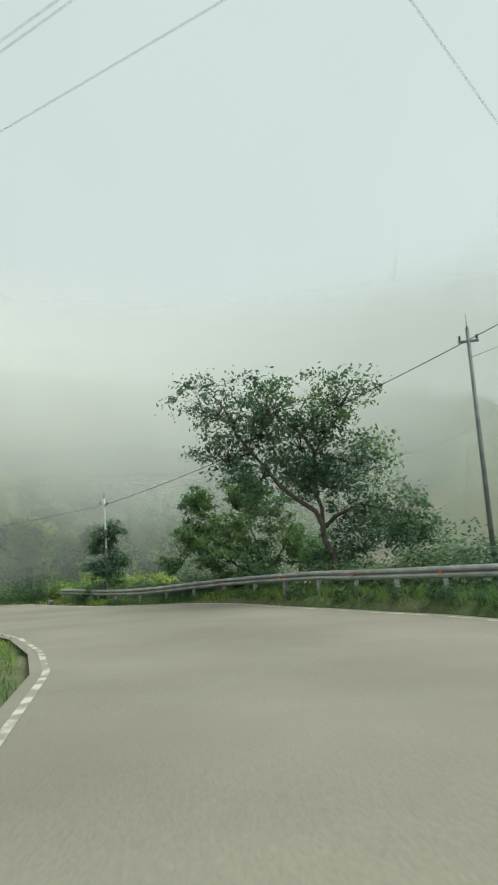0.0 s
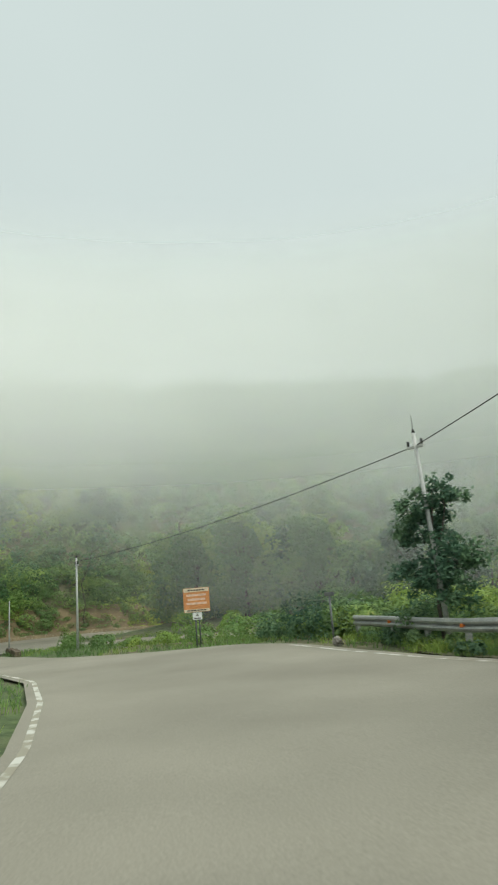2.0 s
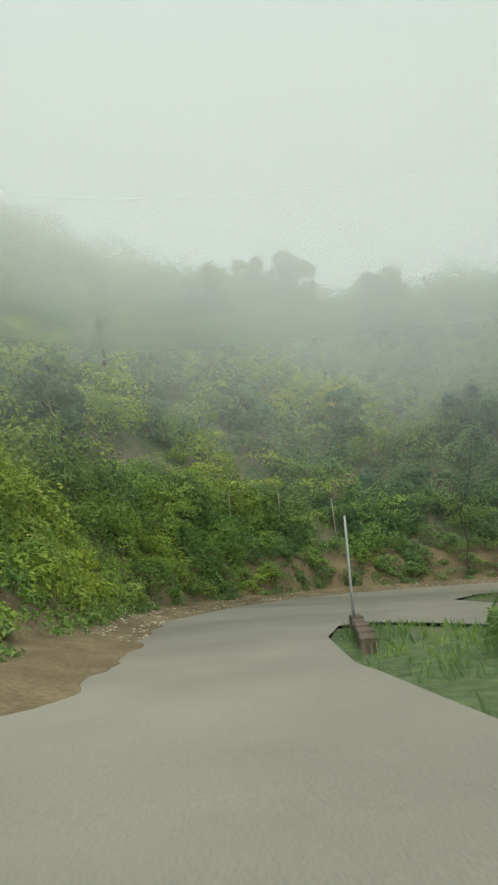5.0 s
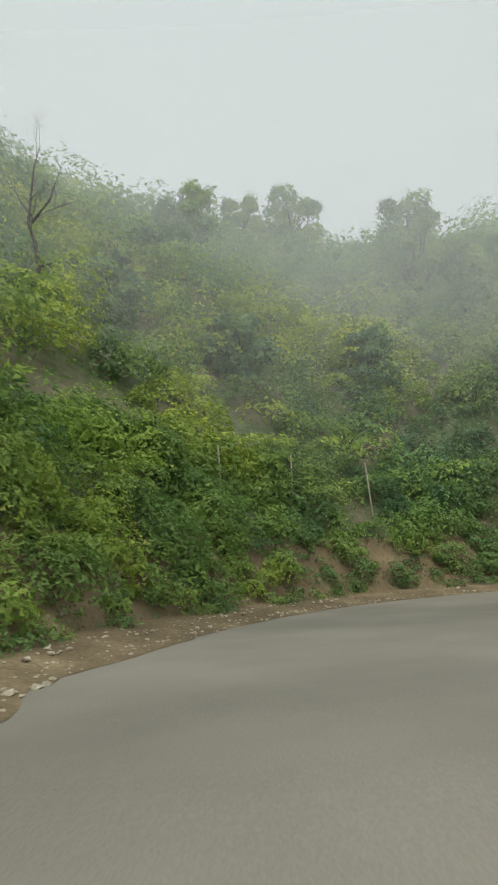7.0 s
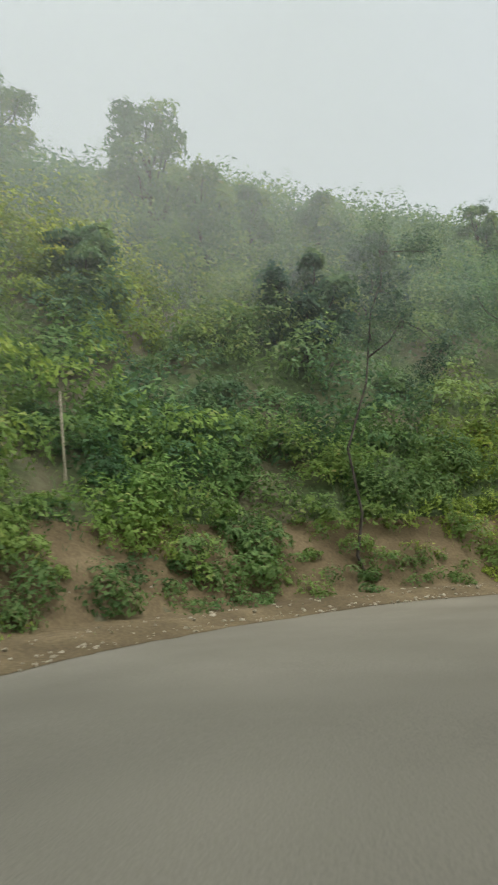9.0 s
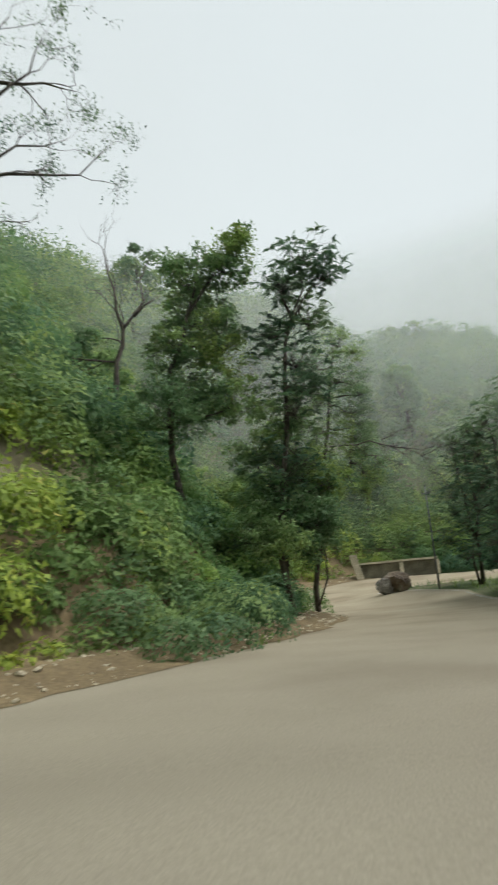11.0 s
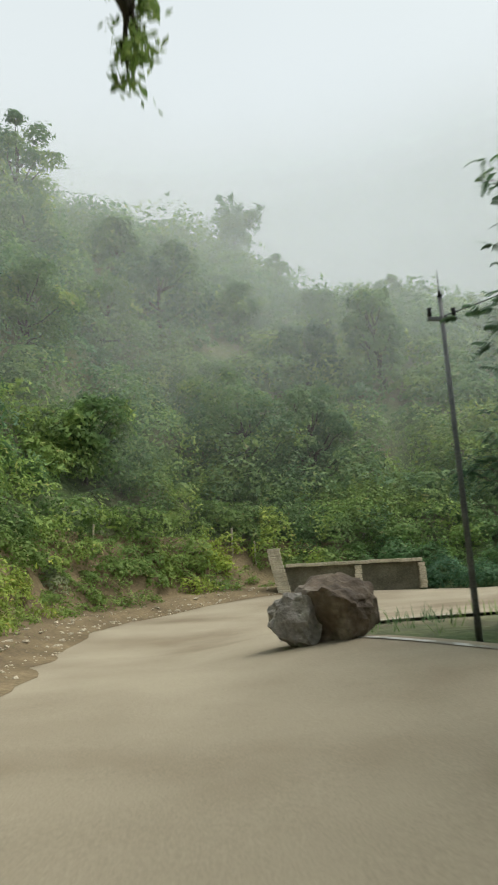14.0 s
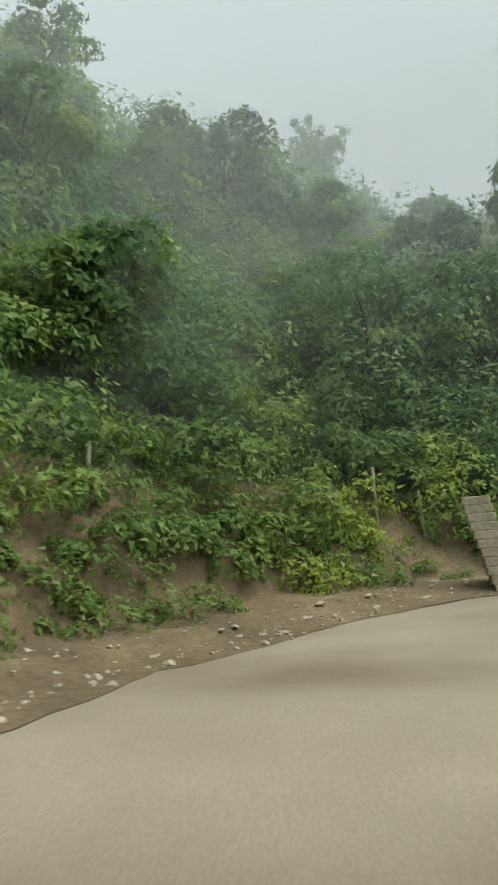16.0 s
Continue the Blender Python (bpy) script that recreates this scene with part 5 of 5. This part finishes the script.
cable((3.3, 33.2, 7.75), (-17.6, 38.75, 4.95), 0.35, "black overhead cable between two power poles", 0.014)
cable((3.3, 33.2, 7.75), (26, 22, 11.5), 0.3, "black overhead cable running from the tall pole", 0.014)
cable((3.3, 33.2, 7.2), (26, 24, 9.5), 0.3, "thin overhead cable running from the tall pole", 0.007)
cable((-17.6, 38.75, 4.95), (-39.65, 36.2, 4.0), 0.3, "black overhead cable over the junction", 0.013)
cable((-39.65, 36.2, 4.0), (-62, 47, 8.0), 0.3, "black overhead cable running up into the fog", 0.012)
cable((-74.9, 86.2, 3.7), (-70.0, 84.4, 4.8), 0.1, "black overhead cable running into the grove", 0.010)
cable((-14, 19.75, 9.0), (20, 20.4, 9.0), 0.0, "thin overhead cable crossing above the bend", 0.0045)
cable((-14, 18.85, 9.0), (20, 18.95, 9.0), 0.0, "thin overhead cable crossing above the bend", 0.0045)
cable((-14, 18.7, 9.02), (20, 18.9, 9.02), 0.0, "thin overhead cable crossing above the bend", 0.0045)
cable((5.0, 16.0, 9.0), (7.2, 35.0, 9.0), 0.0, "thin overhead cable crossing above the bend", 0.0045)


# sign board
def sign_board():
    x, y = -30.0, 38.2
    z = ground_at(x, y)
    ob = thing("sign_board", (x, y, z), "orange notice board with cream bands above a small white plate", "sign", turn=66)
    orange = mottled("orange_board", [(0.3, (0.50, 0.20, 0.06)), (0.7, (0.62, 0.27, 0.10))], 2.0, 20.0, 0.55)
    cream = mottled("cream_band", [(0.3, (0.55, 0.48, 0.33)), (0.7, (0.68, 0.60, 0.44))], 3.0, 20.0, 0.6)
    pink = mottled("pale_writing", [(0.3, (0.62, 0.42, 0.30)), (0.7, (0.72, 0.52, 0.40))], 3.0, 20.0, 0.6)
    white = mottled("white_plate", [(0.3, (0.6, 0.62, 0.6)), (0.7, (0.75, 0.76, 0.74))], 3.0, 20.0, 0.5)
    ink = mottled("dark_writing", [(0.3, (0.05, 0.04, 0.03)), (0.7, (0.12, 0.09, 0.06))], 6.0, 20.0, 0.6)
    for s in (-0.38, 0.38):
        bm = bmesh.new()
        tube(bm, [(s * 0.2, 0.05, -0.3), (s * 0.2, 0.05, 2.2)], [0.03, 0.03], 8)
        part("post", bm, POLE, ob)
    bm = bmesh.new()
    box(bm, -0.53, -0.02, 1.36, 0.53, 0.02, 2.32, 0.008)
    board = part("board", bm, orange, ob)
    for z0, z1, nm in ((2.16, 2.31, "heading_band"), (1.37, 1.48, "footer_band")):
        bm = bmesh.new()
        box(bm, -0.51, -0.028, z0, 0.51, -0.018, z1)
        part(nm, bm, cream, board)
    for z0, w in ((1.99, 0.40), (1.82, 0.36), (1.66, 0.41)):
        bm = bmesh.new()
        box(bm, -w, -0.028, z0, w, -0.018, z0 + 0.085)
        part("text_bar", bm, pink, board)
    for z0, w in ((2.205, 0.34), (1.405, 0.40)):
        for k in range(6):
            bm = bmesh.new()
            a = -w + 2 * w * k / 6
            box(bm, a, -0.033, z0, a + w / 3.6, -0.026, z0 + 0.05)
            part("text_bar", bm, ink, board)
    bm = bmesh.new()
    box(bm, -0.19, -0.02, 1.06, 0.19, 0.02, 1.34, 0.006)
    plate = part("plate", bm, white, ob)
    for z0, w in ((1.1, 0.14), (1.2, 0.05), (1.26, 0.04)):
        bm = bmesh.new()
        box(bm, -w, -0.028, z0, w, -0.018, z0 + 0.035)
        part("text_bar", bm, ink, plate)


sign_board()


def marker_post():
    x, y = -22.3, 39.0
    ob = thing("marker_post", (x, y, ground_at(x, y)), "dark T-shaped marker post at the end of the guard rail", "post")
    bm = bmesh.new()
    tube(bm, [(0, 0, -0.2), (0, 0, 1.45)], [0.035, 0.03], 8)
    part("post", bm, POLE, ob)
    bm = bmesh.new()
    box(bm, -0.22, -0.03, 1.4, 0.22, 0.03, 1.52, 0.01)
    part("crossbar", bm, POLE, ob)


marker_post()


def stone_post(x, y, h, w=0.04):
    bm = bmesh.new()
    box(bm, -w, -w, -0.4, w, w, h, 0.012)
    ob = part("fence_post", bm, STONE, None)
    ob.matrix_world = pose(x, y, ground_at(x, y), random.uniform(-4, 4), random.uniform(-4, 4), random.uniform(0, 90))
    tagged(ob, "thin pale concrete fence post half hidden in bushes on the slope", "post", "fence posts on the slope")


for x, y, h in ((-80.9, 31.2, 3.2), (-85.3, 35.2, 3.2), (-87.6, 40.2, 3.3), (-88.6, 103.2, 1.3), (-83.5, 109.5, 1.7), (-82.3, 109.7, 1.7)):
    stone_post(x, y, h)


# boulders at the corner
def boulder(place, size, seed, mat, label):
    g = np.random.default_rng(seed)
    bm = bmesh.new()
    bmesh.ops.create_icosphere(bm, subdivisions=4, radius=1.0)
    cuts = g.normal(size=(11, 3))
    cuts /= np.linalg.norm(cuts, axis=1)[:, None]
    depth = g.uniform(0.48, 0.82, 11)
    for v in bm.verts:
        p = np.array(v.co)
        for c, k in zip(cuts, depth):
            over = p @ c - k
            if over > 0:
                p = p - c * over * 0.9
        n = noise.fractal(Vector(p) * 1.8 + Vector((seed, 0, 0)), 1.0, 2.0, 4) * 0.2 + noise.fractal(Vector(p) * 6.0, 1.0, 2.0, 3) * 0.06
        v.co = Vector(p) * (1 + n)
        v.co = (v.co.x * size[0], v.co.y * size[1], max(v.co.z, -0.75) * size[2])
    ob = part("boulder", bm, mat, None)
    ob.matrix_world = pose(place[0], place[1], road_at(*place) + size[2] * 0.6, 0, 0, seed * 40)
    tagged(ob, label, "boulder", "boulders at the corner")


PALE_ROCK = mottled("pale_rock", [(0.3, (0.16, 0.145, 0.125)), (0.6, (0.3, 0.28, 0.25)), (0.75, (0.5, 0.48, 0.44))], 2.0, 14.0, 0.9, 0, 0.05)
boulder((-77.05, 87.5), (0.86, 0.76, 0.76), 3, ROCK, "large brown boulder at the corner of the road")
boulder((-77.72, 87.3), (0.6, 0.56, 0.56), 5, PALE_ROCK, "pale grey broken rock leaning on a larger boulder")
boulder((-21.2, 38.3), (0.22, 0.2, 0.16), 7, PALE_ROCK, "small pale stone at the roadside near the rail's end")


# retaining wall below the hill
def retaining_wall():
    ob = thing("retaining_wall", (-81.2, 107.3, road_at(-81.2, 107.3)), "stone retaining wall with pale pillars and a coping band", "wall", kind="structure", turn=4)
    dark = mottled("stained_wall", [(0.3, (0.085, 0.08, 0.055)), (0.7, (0.18, 0.165, 0.115))], 1.2, 14.0, 0.9, 0, 0.03)
    bm = bmesh.new()
    box(bm, 0.3, 0.25, -0.5, 7.2, 0.7, 1.25, 0.02)
    part("face", bm, dark, ob)
    for k, (x, h, w) in enumerate(((-0.05, 2.25, 0.62), (3.7, 1.35, 0.32), (6.7, 1.3, 0.32))):
        for j in range(int(h / 0.2)):
            bm = bmesh.new()
            q = random.uniform(-0.02, 0.02)
            batter = -0.10 * (h - j * 0.2) / h * 3
            box(bm, x + q + 0.35 - 0.045 * j * (k == 0), batter + 0.1, j * 0.2, x + w + q + 0.35 - 0.045 * j * (k == 0), 0.35, j * 0.2 + 0.19, 0.015)
            part("stone", bm, STONE, ob)
    for j in range(13):
        bm = bmesh.new()
        z = 1.25 + random.uniform(-0.015, 0.015)
        box(bm, 0.75 + j * 0.5, 0.0, z, 1.24 + j * 0.5, 0.72, z + 0.16, 0.015)
        part("coping_stone", bm, STONE, ob)


retaining_wall()


def kerb_block(x, y, size, turn, label):
    bm = bmesh.new()
    box(bm, -size[0] / 2, -size[1] / 2, -0.2, size[0] / 2, size[1] / 2, size[2], 0.03)
    ob = part("kerb_block", bm, ROCK, None)
    ob.matrix_world = pose(x, y, road_at(x, y), 0, 0, turn)
    tagged(ob, label, "kerb", "blocks round the island")


def stone_stub(x, y, h):
    ob = thing("stone_stub", (x, y, ground_at(x, y)), "low broken stub of a pale stone pillar on the verge", "pillar", turn=8)
    z = -0.3
    for k in range(int((h + 0.3) / 0.2)):
        bm = bmesh.new()
        q = random.uniform(-0.02, 0.02)
        box(bm, -0.2 + q - 0.03 * k, -0.2, z, 0.2 + q - 0.05 * k, 0.2, z + 0.19, 0.015)
        part("stone", bm, STONE, ob)
        z += 0.2


stone_stub(-83.73, 107.5, 0.75)

for k in range(7):
    a, b = np.array([-44.6, 34.3]), np.array([-51.4, 35.2])
    c = a + (b - a) * k / 6
    kerb_block(c[0], c[1], (1.0, 0.35, 0.26 + 0.05 * (k % 3)), -8 + 3 * (k % 2), "dark weathered stone block edging the grass island")
